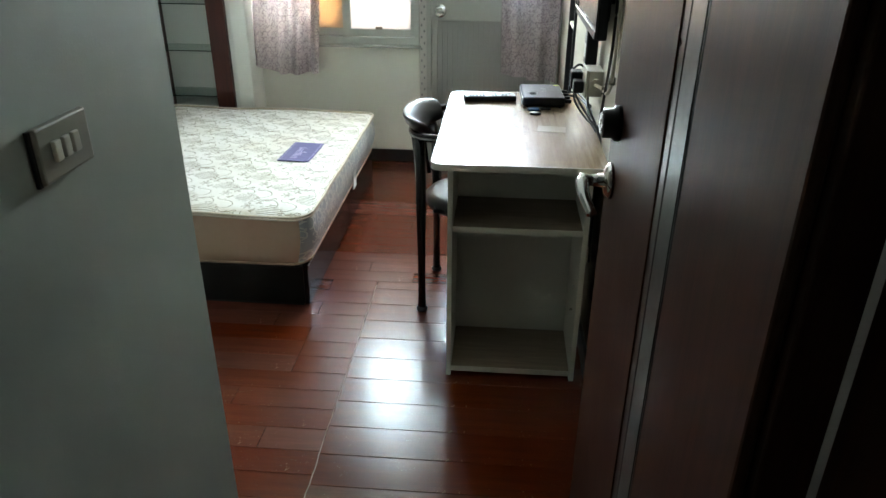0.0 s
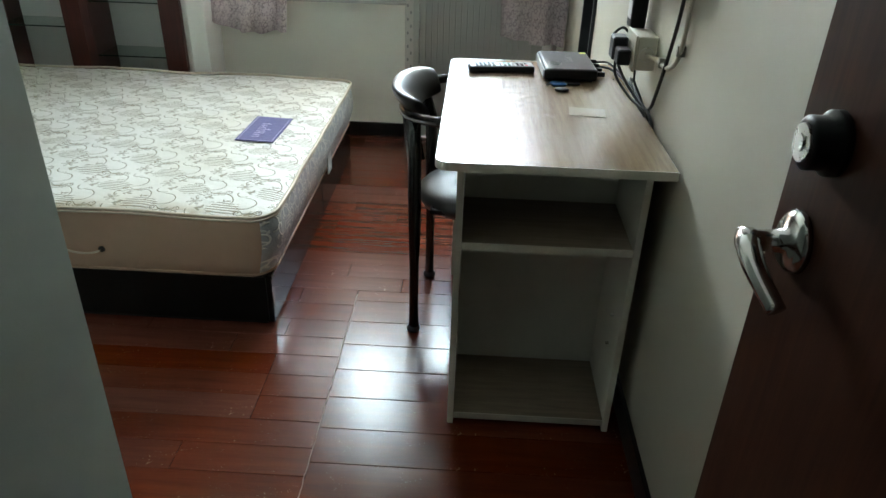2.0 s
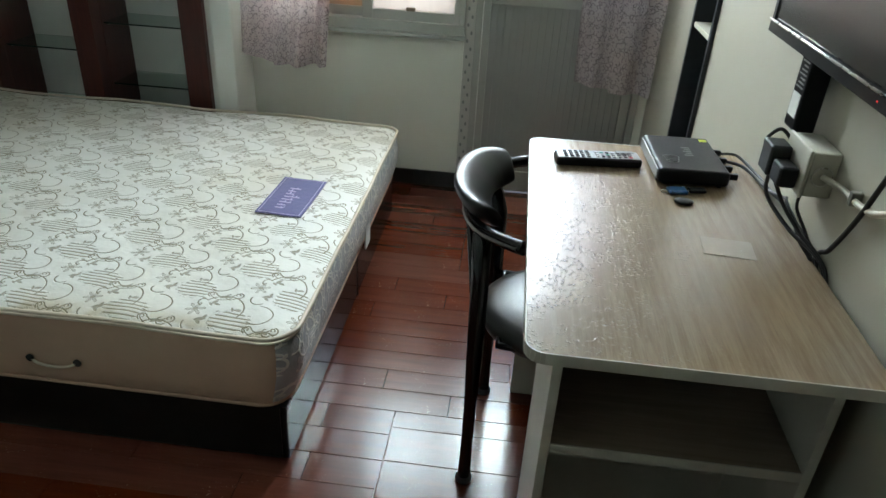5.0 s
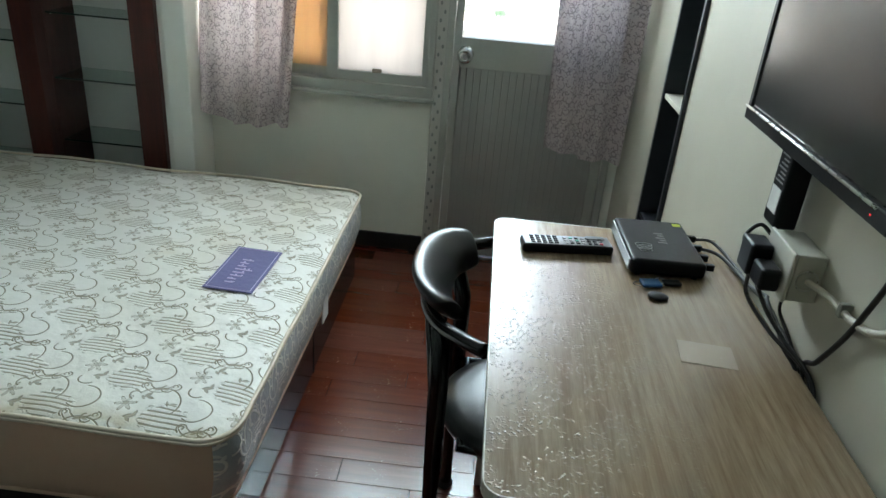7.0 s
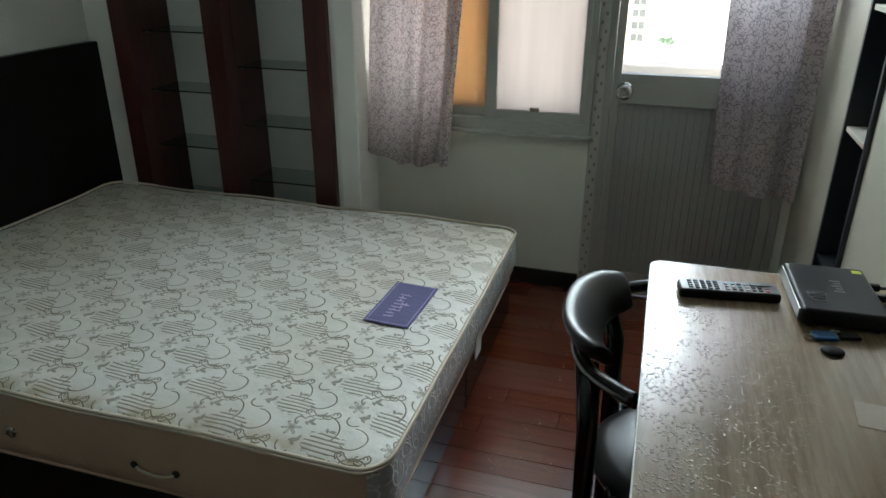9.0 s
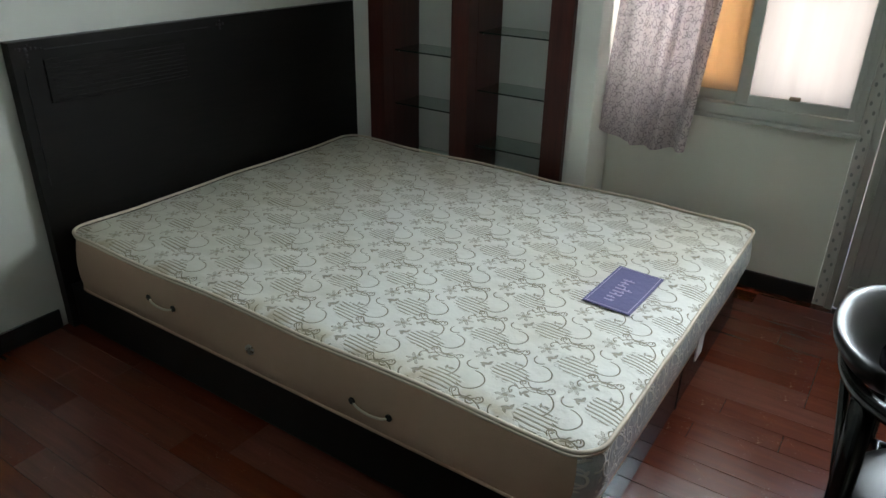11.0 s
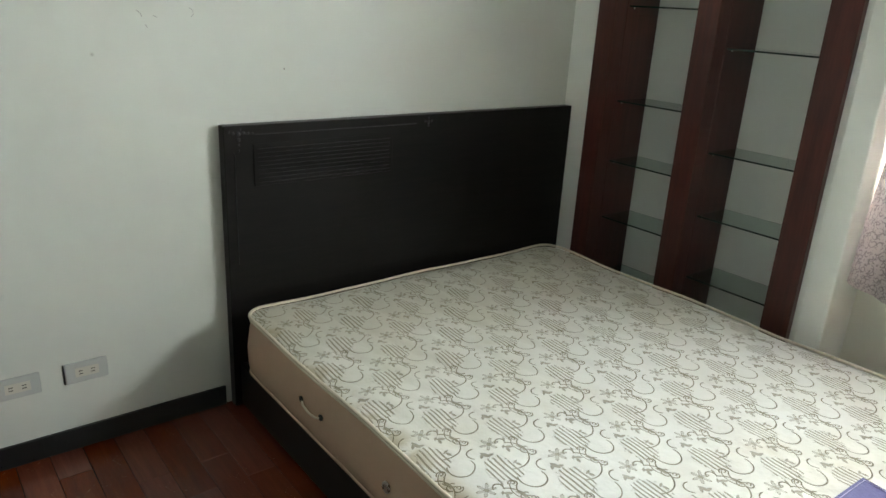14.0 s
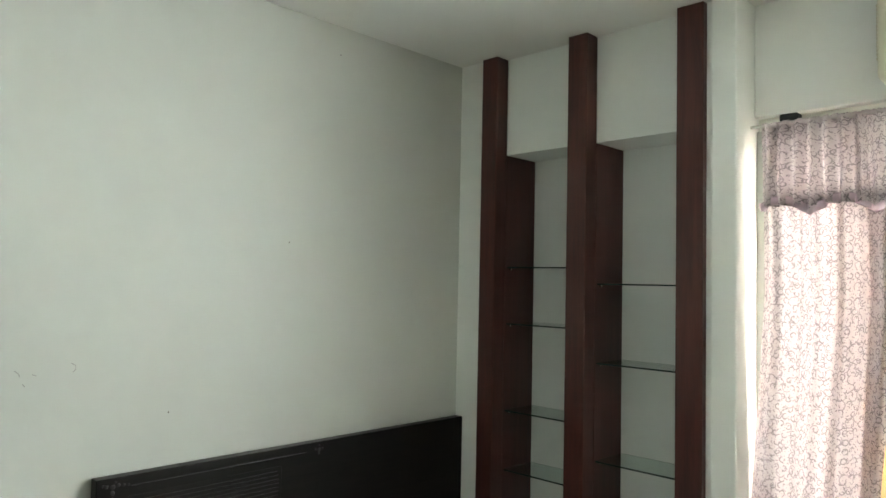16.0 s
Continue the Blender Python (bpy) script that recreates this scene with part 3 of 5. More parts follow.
# ---- display niche ----
niche = thing("display_shelving", "tall mahogany display shelving with empty glass shelves", "display shelf")
for a, b in POSTS:
    part("post", box(a, b, PY, UY - 0.002, 0, TOP - 0.002, 0.002), M_POST, niche, "dark mahogany laminate post")
for a, b in POSTS[:2]:
    part("side_panel", box(b - 0.018, b, UY, BY - 0.002, 0.0, 2.266, 0.001), M_POST, niche, "dark mahogany side panel")
for a, b in POSTS[1:]:
    part("side_panel", box(a, a + 0.018, UY, BY - 0.002, 0.0, 2.266, 0.001), M_POST, niche, "dark mahogany side panel")
for (x0, x1), heights in (((POSTS[0][1], POSTS[1][0]), (0.27, 0.55, 0.816, 1.085, 1.483, 1.743)), ((POSTS[1][1], POSTS[2][0]), (0.15, 0.413, 0.681, 0.944, 1.346, 1.675))):
    for h in heights:
        g = part("glass_shelf", box(x0 + 0.002, x1 - 0.002, UY + 0.012, BY - 0.004, h - 0.003, h + 0.003), M_SHELFGLASS, niche, "clear glass shelf with a dark green edge")
        part("edge", box(x0 + 0.002, x1 - 0.002, UY + 0.0095, UY + 0.0115, h - 0.0032, h + 0.0032), M_DARKEDGE, g, "dark green glass edge")
        for xx in (x0 + 0.006, x1 - 0.006):
            part("shelf_pin", lathe([(0.003, -0.006), (0.004, 0.006)], pose(xx, UY + 0.03, h - 0.0075, 0, 90, 0), 8), M_CHROME, niche)

# ---- window ----
window = thing("window_1", "grey aluminium sliding window with frosted beige pane and an orange board behind one sash", "window")
tagged(window, kind="structure")
part("window_frame", boxes([(WX0, WX1, 4.395, 4.46, WZ0, WZ0 + 0.055), (WX0, WX1, 4.395, 4.46, WZ1 - 0.04, WZ1), (WX0, WX0 + 0.03, 4.395, 4.46, WZ0 + 0.055, WZ1 - 0.04), (WX1 - 0.028, WX1, 4.395, 4.46, WZ0 + 0.055, WZ1 - 0.04)], 0.003), M_ALU, window)
part("window_sill", box(WX0, WX1 + 0.01, 4.372, 4.4, WZ0 - 0.004, WZ0 + 0.012, 0.003), M_ALU, window)


def sash(x0, x1, y, pane, material, label):
    s = part("sash", boxes([(x0, x0 + 0.046, y - 0.012, y + 0.012, WZ0 + 0.057, WZ1 - 0.042), (x1 - 0.035, x1, y - 0.012, y + 0.012, WZ0 + 0.057, WZ1 - 0.042),
                            (x0 + 0.046, x1 - 0.035, y - 0.012, y + 0.012, WZ0 + 0.057, WZ0 + 0.098), (x0 + 0.046, x1 - 0.035, y - 0.012, y + 0.012, WZ1 - 0.082, WZ1 - 0.042)], 0.002), M_ALU, window)
    p = part(pane, box(x0 + 0.046, x1 - 0.035, y - 0.003, y + 0.003, WZ0 + 0.098, WZ1 - 0.082), material, s, label)
    return s, p


s1, p1 = sash(WX0 + 0.032, -0.925, 4.445, "pane", M_FROST, "frosted beige glass pane")
part("board", box(-1.16, -0.962, 4.432, 4.4415, WZ0 + 0.099, WZ1 - 0.083), M_ORANGE, s1, "orange sheet behind the sash")
# this sash's clear upper pane is added out of view to pass lamp light
s2, p2 = sash(-0.967, WX1 - 0.014, 4.415, "pane", M_GLASS, "clear glass pane")
p2.data.transform(Matrix.Translation((0, 0, 1.45)) @ Matrix.Diagonal((1, 1, (WZ1 - 0.084 - 1.45) / (WZ1 - WZ0 - 0.18), 1)) @ Matrix.Translation((0, 0, -WZ0 - 0.098)))
p2.visible_shadow = False
# added bar dividing the frosted pane from the added clear one
part("added_sash_bar", box(-0.919, WX1 - 0.05, 4.405, 4.425, 1.425, 1.449, 0.002), M_ALU, s2)
part("pane", box(-0.9205, WX1 - 0.0495, 4.412, 4.418, WZ0 + 0.0985, 1.4248), M_FROST_LOW, s2, "frosted beige lower pane")
part("latch", box(-0.775, -0.735, 4.395, 4.408, WZ0 + 0.098, WZ0 + 0.114, 0.004), M_SHELFWOOD, s2, "brown sash latch")
tape = part("border_tape", box(DX0 - 0.043, DX0 - 0.001, Y1 - 0.004, Y1 + 0.03, 0.0, DZ1), M_DOT)
tagged(tape, label="white border tape with grey dots down the door jamb", category="tape")

# ---- balcony door ----
door = thing("door_1", "closed grey aluminium balcony door with glass top and ribbed lower panel", "door")
tagged(door, kind="structure")
part("door_frame", boxes([(DX0, DX0 + 0.03, 4.40, 4.47, 0, DZ1), (DX1 - 0.03, DX1, 4.40, 4.47, 0, DZ1), (DX0 + 0.03, DX1 - 0.03, 4.40, 4.47, DZ1 - 0.03, DZ1)], 0.003), M_ALU, door)
lx0, lx1 = DX0 + 0.032, DX1 - 0.032
leaf = part("door_leaf", boxes([(lx0, lx0 + 0.031, 4.415, 4.45, 0.01, DZ1 - 0.035), (lx1 - 0.04, lx1, 4.415, 4.45, 0.01, DZ1 - 0.035), (lx0 + 0.031, lx1 - 0.04, 4.415, 4.45, 0.86, 0.98),
                                (lx0 + 0.031, lx1 - 0.04, 4.415, 4.45, 0.01, 0.11), (lx0 + 0.031, lx1 - 0.04, 4.415, 4.45, 1.995, DZ1 - 0.035)], 0.002), M_ALU, door)
part("pane", box(lx0 + 0.031, lx1 - 0.04, 4.430, 4.435, 0.98, 1.995), M_GLASS, leaf, "clear glass pane").visible_shadow = False
part("panel_backing", box(lx0 + 0.031, lx1 - 0.04, 4.436, 4.444, 0.11, 0.86), M_ALUDARK, leaf)
ribs, w = 20, (lx1 - lx0 - 0.071) / 20
for i in range(ribs):
    part("rib", box(lx0 + 0.031 + i * w + 0.0004, lx0 + 0.031 + (i + 1) * w - 0.0004, 4.424, 4.436, 0.11, 0.86, 0.0012, 1), M_ALUDARK, leaf)
knob = part("door_knob", lathe([(0.034, 0), (0.034, 0.006), (0.014, 0.010), (0.013, 0.028), (0.027, 0.036), (0.033, 0.048), (0.030, 0.060), (0.017, 0.067), (0.016, 0.065)], pose(lx0 + 0.050, 4.415, 0.915, 90, 0, 0), 28), M_CHROME, door, "round chrome door knob", True)
part("key_cylinder", lathe([(0.010, 0.060), (0.010, 0.068), (0.008, 0.069)], pose(lx0 + 0.050, 4.415, 0.915, 90, 0, 0), 16), M_STEEL, knob)

# ---- outside things ----
block = thing("outdoor_building", "distant yellow and white apartment building with stacked dark windows", "building")
part("wall", box(-40, -8.2, 170, 185, -60, 18), M_YELLOWWALL, block, "yellow rendered facade")
# white facade stretched far right to stand in for the overexposed sky
part("wall", box(-8.2, 60.0, 172, 185, -60, 18), M_WHITEWALL, block, "white facade widened to stand in for outdoor glare")
for i in range(10):
    z = -19.4 + i * 2.6
    w_ = part("window", box(-8.1, -5.1, 171.6, 171.98, z, z + 1.9), M_ALU, block)
    for j in range(2):
        part("pane", box(-7.95 + j * 1.4, -6.7 + j * 1.4, 171.5, 171.6, z + 0.2, z + 1.7), M_GREYPANE, w_)
tree = thing("tree", "distant green treetops beside the apartment building", "tree")
# pale trunk colour imitates the outdoor glare that washes it out
part("trunk", tube([(0.2, 169, -60), (0.3, 169, -30), (0.1, 169, -18.7)], [0.35, 0.25, 0.08], 10), M_OUTWALL, tree)
rng = random.Random(4)
bm = bmesh.new()
for _ in range(700):
    c = Vector((rng.gauss(0, 1.2), 168 + rng.gauss(0, 1.2), -18.6 + rng.gauss(0, 0.5)))
    d = Vector((rng.uniform(-1, 1), rng.uniform(-1, 1), rng.uniform(-0.3, 1))).normalized() * rng.uniform(0.15, 0.4)
    s_ = d.cross(Vector((0.3, 0.5, 1))).normalized() * d.length * 0.4
    bm.faces.new([bm.verts.new(q) for q in (c - d, c + s_, c + d, c - s_)])
part("crown", bm, M_LEAF, tree)

# ---- curtains ----


def curtain(x0, x1, x0t, x1t, zb, zt, folds, seed, hem):
    r = random.Random(seed)
    nx, nz = 120, 50
    ph = [r.uniform(0, 6.28) for _ in range(4)]
    bm = bmesh.new()
    uv = bm.loops.layers.uv.new("UVMap")
    grid = []
    for j in range(nz + 1):
        t = j / nz
        row = []
        for i in range(nx + 1):
            s = i / nx
            ease = min(1, t * 1.3)
            a, b = x0 + (x0t - x0) * ease, x1 + (x1t - x1) * ease
            ss = s + 0.018 * math.sin(s * 17 + ph[0] + t * 1.5)
            x = a + (b - a) * ss
            amp = 0.042 * (1 - 0.35 * t) * (0.6 + 0.4 * math.sin(s * 5 + ph[1]))
            y = 4.33 - 0.02 * (1 - t) + amp * math.sin(ss * folds * 6.283 + ph[2] + 0.5 * math.sin(t * 3 + ph[3])) + 0.006 * math.sin(s * 60 + t * 5) * t
            z = zb + (zt - zb) * t
            if j < 3:
                z += hem(s) * (1 - j / 3)
            row.append(bm.verts.new((x, y, z)))
        grid.append(row)
    width = abs(x1 - x0) * 1.5
    for j in range(nz):
        for i in range(nx):
            f = bm.faces.new((grid[j][i], grid[j][i + 1], grid[j + 1][i + 1], grid[j + 1][i]))
            for lp, (p, q) in zip(f.loops, ((i, j), (i + 1, j), (i + 1, j + 1), (i, j + 1))):
                lp[uv].uv = (p / nx * width, q / nz * (zt - zb))
    return bm, grid


def make_curtain(label, x0, x1, x0t, x1t, zb, folds, seed, hem):
    c = thing("curtain", label, "curtain", "window curtains")
    bm, _ = curtain(x0, x1, x0t, x1t, zb, 2.00, folds, seed, hem)
    cloth = part("cloth", bm, M_CURTAIN, c, "", True)
    bm, _ = curtain(x0t - 0.004, x1t + 0.004, x0t - 0.004, x1t + 0.004, 1.94, 2.245, folds * 2.4, seed + 5, lambda s: 0.045 * abs(math.sin(s * 6.6 + 0.5)))
    bmesh.ops.translate(bm, verts=bm.verts[:], vec=(0, -0.02, 0))
    valance = part("valance", bm, M_CURTAIN, c, "gathered valance", True)
    pts = []
    for k in range(60):
        s = k / 59
        pts.append((x0t + (x1t - x0t) * s, 4.302 + 0.015 * math.sin(s * folds * 2.4 * 6.28), 1.935 + 0.045 * abs(math.sin(s * 6.6 + 0.5))))
    part("trim", tube(pts, 0.006, 8, squash=2.6), M_PINKTRIM, valance, "mauve trim along the valance", True)
    rr = random.Random(seed)
    pts = [(x0t + (x1t - x0t) * k / 80, 4.318 + rr.uniform(-0.006, 0.006), 2.250 + rr.uniform(-0.004, 0.004)) for k in range(81)]
    part("ruffle", tube(pts, 0.010, 8), M_CURTAIN, valance, "", True)


make_curtain("pale mauve scroll-print curtain hanging beside the window", -1.506, -1.100, -1.432, -1.020, 0.560, 3.6, 3, lambda s: 0.05 * (1 - s) ** 2 * (1 if s < 0.4 else 0.3) - 0.012 * math.sin(s * 4))
make_curtain("pale mauve scroll-print curtain hanging over the balcony door edge", -0.035, 0.272, -0.060, 0.285, 0.550, 2.6, 9, lambda s: 0.03 * (1 - s) * (s < 0.5))
rod = thing("curtain_rod", "thin dark curtain rod under the beam", "curtain rod")
part("rod", tube([(-1.478, 4.335, 2.255), (X1 - 0.002, 4.335, 2.255)], 0.006, 10), M_STEEL, rod)
part("bracket", box(-1.375, -1.315, 4.322, 4.372, 2.262, 2.286, 0.003), M_BLACKPLASTIC, rod)

# ---- air conditioner ----
ac = thing("air_conditioner", "cream window air conditioner with louvred grille on the beam", "air conditioner")
part("body", box(-1.045, -0.42, 4.18, 4.374, 2.31, 2.62, 0.03, 4), M_AC, ac, "", True)
for i in range(14):
    part("louvre", box(-1.051, -1.0455, 4.22, 4.35, 2.39 + i * 0.013, 2.397 + i * 0.013), M_AC, ac)

# ---- black recessed shelf ----
rack = thing("wall_shelf", "black open shelf unit recessed in the wall with pale shelf boards", "shelf")
part("back_panel", box(X1 + 0.255, X1 + 0.268, NY0 + 0.002, NY1 - 0.002, 0.002, 2.298), M_BLACKBOARD, rack)
for y in (NY0 + 0.002, NY1 - 0.022):
    part("side_panel", box(X1 - 0.012, X1 + 0.254, y, y + 0.02, 0.002, 2.298, 0.002), M_BLACKBOARD, rack)
for z in (0.10, 0.52, 0.94, 1.29, 1.66, 2.0):
    # the two boards in view are pale: light on their tops is in the colour
    part("shelf", box(X1 - 0.006, X1 + 0.254, NY0 + 0.023, NY1 - 0.023, z, z + 0.016, 0.002), M_DESK_SIDE if 0.9 < z < 1.4 else M_BLACKBOARD, rack, "shelf board with the light on it put into a pale colour" if 0.9 < z < 1.4 else "black shelf board")

# ---- entrance door ----
ent = thing("entrance_door", "open dark varnished wooden entrance door standing along the wall", "door")
LX, LY0, LY1 = 0.155, 0.570, 1.378
part("door_leaf", box(LX, LX + 0.038, LY0, LY1, 0.012, 2.04, 0.002), M_DOOR, ent)
part("groove", box(LX - 0.002, LX + 0.001, 0.8575, 0.986, 0.03, 2.02), M_GASKET, ent, "black recessed band")
part("glass_strip", box(LX - 0.006, LX - 0.0022, 0.878, 0.934, 0.03, 2.02, 0.001), M_STRIP, ent, "glossy grey-green vertical strip")
for y, r in ((0.870, 0.006), (0.941, 0.005), (0.984, 0.003)):
    part("moulding", tube([(LX - 0.001, y, 0.03), (LX - 0.001, y, 2.02)], r, 12), M_GASKET if y < 0.98 else M_DOOR, ent, "vertical bead", True)
part("raised_panel", box(LX - 0.010, LX + 0.001, LY0 + 0.012, 0.857, 0.03, 2.02, 0.006, 3), M_DOOR, ent)
part("lock_plate", box(LX + 0.006, LX + 0.032, LY1 - 0.0005, LY1 + 0.0012, 0.93, 1.07), M_STEEL, ent)
RY = -90
dead = part("deadbolt", lathe([(0.029, 0), (0.029, 0.008), (0.024, 0.012), (0.024, 0.026), (0.019, 0.029)], pose(LX, 1.303, 1.156, 0, RY, 0), 28), M_BLACKPLASTIC, ent, "black and steel deadbolt cylinder", True)
part("cylinder_face", lathe([(0.017, 0.029), (0.017, 0.031), (0.008, 0.0315), (0.008, 0.033)], pose(LX, 1.303, 1.156, 0, RY, 0), 24), M_STEEL, dead)
handle = part("lever_handle", lathe([(0.031, 0), (0.031, 0.006), (0.024, 0.012), (0.012, 0.014), (0.010, 0.040), (0.012, 0.043), (0.012, 0.055)], pose(LX, 1.318, 1.052, 0, RY, 0), 28), M_CHROME, ent, "worn chrome lever handle", True)
lev = spline([(LX - 0.046, 1.324, 1.054), (LX - 0.050, 1.306, 1.052), (LX - 0.049, 1.278, 1.040), (LX - 0.038, 1.244, 1.020)], 6)
part("lever", tube(lev, [0.012 - 0.004 * abs(k / (len(lev) - 1) - 0.4) for k in range(len(lev))], 14, squash=0.75), M_CHROME, handle, "", True)
for z in (0.25, 1.03, 1.8):
    part("hinge", tube([(LX + 0.045, LY0 - 0.006, z - 0.05), (LX + 0.045, LY0 - 0.006, z + 0.05)], 0.006, 10), M_STEEL, ent)
jamb = structure("door_frame", boxes([(0.195, 0.238, 0.42, 0.565, 0, 2.06), (-0.62, -0.585, 0.42, 0.565, 0, 2.06), (-0.585, 0.193, 0.42, 0.565, 2.045, 2.085), (0.239, X1 - 0.001, 0.432, 0.605, 0, 2.1), (0.238, 0.30, 0.415, 0.43, 0, 2.1), (0.238, X1, 0.551, 0.563, 0, 2.1)], 0.002), M_DOOR, "dark varnished entrance door frame")

# ---- light switch ----
sw = thing("light_switch", "aged square wall switch plate with three rockers beside the entrance", "light switch", at=pose(CX, 1.092, 1.160, 0, 0, 0))
part("plate", box(0.0, 0.012, -0.060, 0.068, -0.040, 0.040, 0.004), M_SWITCH, sw)
for i in range(3):
    part("rocker", box(0.012, 0.019, -0.032 + i * 0.023, -0.016 + i * 0.023, -0.014, 0.016, 0.002), M_WHITEPLASTIC, sw)
# black strip takes the place of the soft shadow beside the switch plate
part("side_shadow_strip", box(0.0, 0.006, -0.066, -0.057, -0.042, 0.038, 0.001), M_BLACKPLASTIC, sw, "black strip standing in for the shadow beside the plate")

# ---- bed ----
bed = thing("bed", "low espresso box bed with a tall panelled headboard", "bed")
BX0, BX1, BYA, BYB = -2.770, -0.766, 2.592, 4.085
HBY0, HBY1, HBZ = 2.570, 4.224, 1.038
head = part("headboard", box(X0 + 0.006, X0 + 0.05, HBY0, HBY1, 0.002, HBZ, 0.003), M_BED, bed, "dark panelled headboard")
hx = X0 + 0.05


def line_strip(y0, z0, y1, z1, r=0.0016):
    return tube([(hx + 0.0008, y0, z0), (hx + 0.0008, y1, z1)], r, 8)


part("panel", box(hx + 0.001, hx + 0.005, HBY0 + 0.10, HBY0 + 0.66, 0.83, 0.975, 0.002), M_BED, head, "ribbed inset panel")
for i in range(9):
    part("groove_line", box(hx + 0.005, hx + 0.0085, HBY0 + 0.115, HBY0 + 0.645, 0.84 + i * 0.0145, 0.8425 + i * 0.0145, 0.0006), M_BED, head)
part("inlay_line", line_strip(HBY0 + 0.11, HBZ - 0.032, HBY0 + 0.77, HBZ - 0.032), M_BASEBOARD, head)
part("inlay_line", line_strip(HBY0 + 0.035, HBZ - 0.09, HBY0 + 0.035, 0.556), M_BASEBOARD, head)


def ornament(cy, cz, spots):
    for dy, dz, r in spots:
        part("ornament", lathe([(r, 0), (r * 0.8, 0.002), (r * 0.3, 0.003)], pose(hx, cy + dy, cz + dz, 0, 90, 0), 10), M_CABLE, head, "small carved ornament")


corner = [(0, 0, .008), (.018, .004, .006), (-.018, .004, .006), (0, -.018, .007), (0, -.036, .005), (.034, .002, .005), (-.03, .008, .004), (.05, 0, .004), (.008, .014, .004), (.0, -.055, .004)]
ornament(HBY0 + 0.05, HBZ - 0.028, corner)
ornament(HBY0 + 0.83, HBZ - 0.03, [(0, 0, .008), (.016, .004, .005), (-.016, .004, .005), (0, -.014, .005), (.0, .016, .004)])
part("side_board", box(BX0, BX1 - 0.02, BYA, BYA + 0.02, 0.012, 0.178, 0.002), M_BED, bed)
part("side_board", box(BX0, BX1 - 0.02, BYB - 0.02, BYB, 0.012, 0.178, 0.002), M_BED, bed)
part("top_board", box(BX0, BX1 - 0.02, BYA + 0.021, BYB - 0.021, 0.165, 0.1785), M_BED, bed)
part("foot_board", box(BX1 - 0.019, BX1, BYA, 3.385, 0.012, 0.187, 0.002), M_BED_END, bed, "glossy espresso foot board")
part("foot_board", box(BX1 - 0.019, BX1, 3.400, BYB, 0.012, 0.187, 0.002), M_BED_END, bed, "glossy espresso foot board")
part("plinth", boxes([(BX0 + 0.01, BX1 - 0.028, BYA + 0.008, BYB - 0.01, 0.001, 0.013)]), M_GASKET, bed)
part("edge_strip", box(BX1 + 0.0005, BX1 + 0.003, BYA + 0.004, 3.383, 0.181, 0.186), M_STEEL, bed, "thin pale metal edge")
part("board_joint", box(BX1 - 0.012, BX1 + 0.002, 3.3852, 3.3998, 0.004, 0.186, 0.002), M_BLACKTUBE, bed, "black upright between the foot boards")

# ---- mattress ----
MX0, MX1, MY0, MY1 = -2.712, -0.745, 2.588, 4.096
MZ0, MZ1 = 0.188, 0.400
mat_ = thing("mattress", "bare double mattress with white floral top and tan sides", "mattress")


def outline(off, n=10, rad=0.075):
    """The mattress outline, drawn in by off, with rounded corners."""
    out = []
    for cx, cy, a0 in ((MX1 - rad, MY0 + rad, -90), (MX1 - rad, MY1 - rad, 0), (MX0 + rad, MY1 - rad, 90), (MX0 + rad, MY0 + rad, 180)):
        for k in range(n + 1):
            a = radians(a0 + 90 * k / n)
            out.append((cx + (rad - off) * math.cos(a), cy + (rad - off) * math.sin(a)))
    full = []
    for i, p in enumerate(out):
        q = out[(i + 1) % len(out)]
        d = math.dist(p, q)
        m = max(1, int(d / 0.04))
        full += [(p[0] + (q[0] - p[0]) * k / m, p[1] + (q[1] - p[1]) * k / m) for k in range(m)]
    return full


def rise(x, y):
    """How the top sags and swells: lifted towards the headboard."""
    t = (MX1 - x) / (MX1 - MX0)
    return 0.010 * t + 0.004 * math.sin(x * 9) * math.sin(y * 8)


def tuck(x, h):
    """The end of the mattress draws in towards its lower edge."""
    return x - 0.024 * max(0.0, 1 - h / 0.12) * max(0.0, min(1.0, (x - MX1 + 0.2) / 0.2))


rim = outline(0.0)
ring_h = [(0.002, 0.0), (-0.008, 0.012), (-0.014, 0.05), (-0.015, 0.10), (-0.008, 0.15), (0.0, 0.189), (0.006, 0.199)]


def side_wall(keep):
    bm = bmesh.new()
    rings = []
    for off, h in ring_h:
        rings.append([bm.verts.new((tuck(x, h), y, MZ0 + h * (1 + rise(x, y) / 0.19) + 0.0015 * math.sin(x * 31 + y * 37 + h * 40))) for x, y in outline(off)])
    n = len(rim)
    for A, B in zip(rings, rings[1:]):
        for k in range(n):
            mx = (rim[k][0] + rim[(k + 1) % n][0]) / 2
            if (mx > MX1 - 0.045) == keep:
                bm.faces.new((A[k], A[(k + 1) % n], B[(k + 1) % n], B[k]))
    bmesh.ops.delete(bm, geom=[v for v in bm.verts if not v.link_faces], context="VERTS")
    return bm


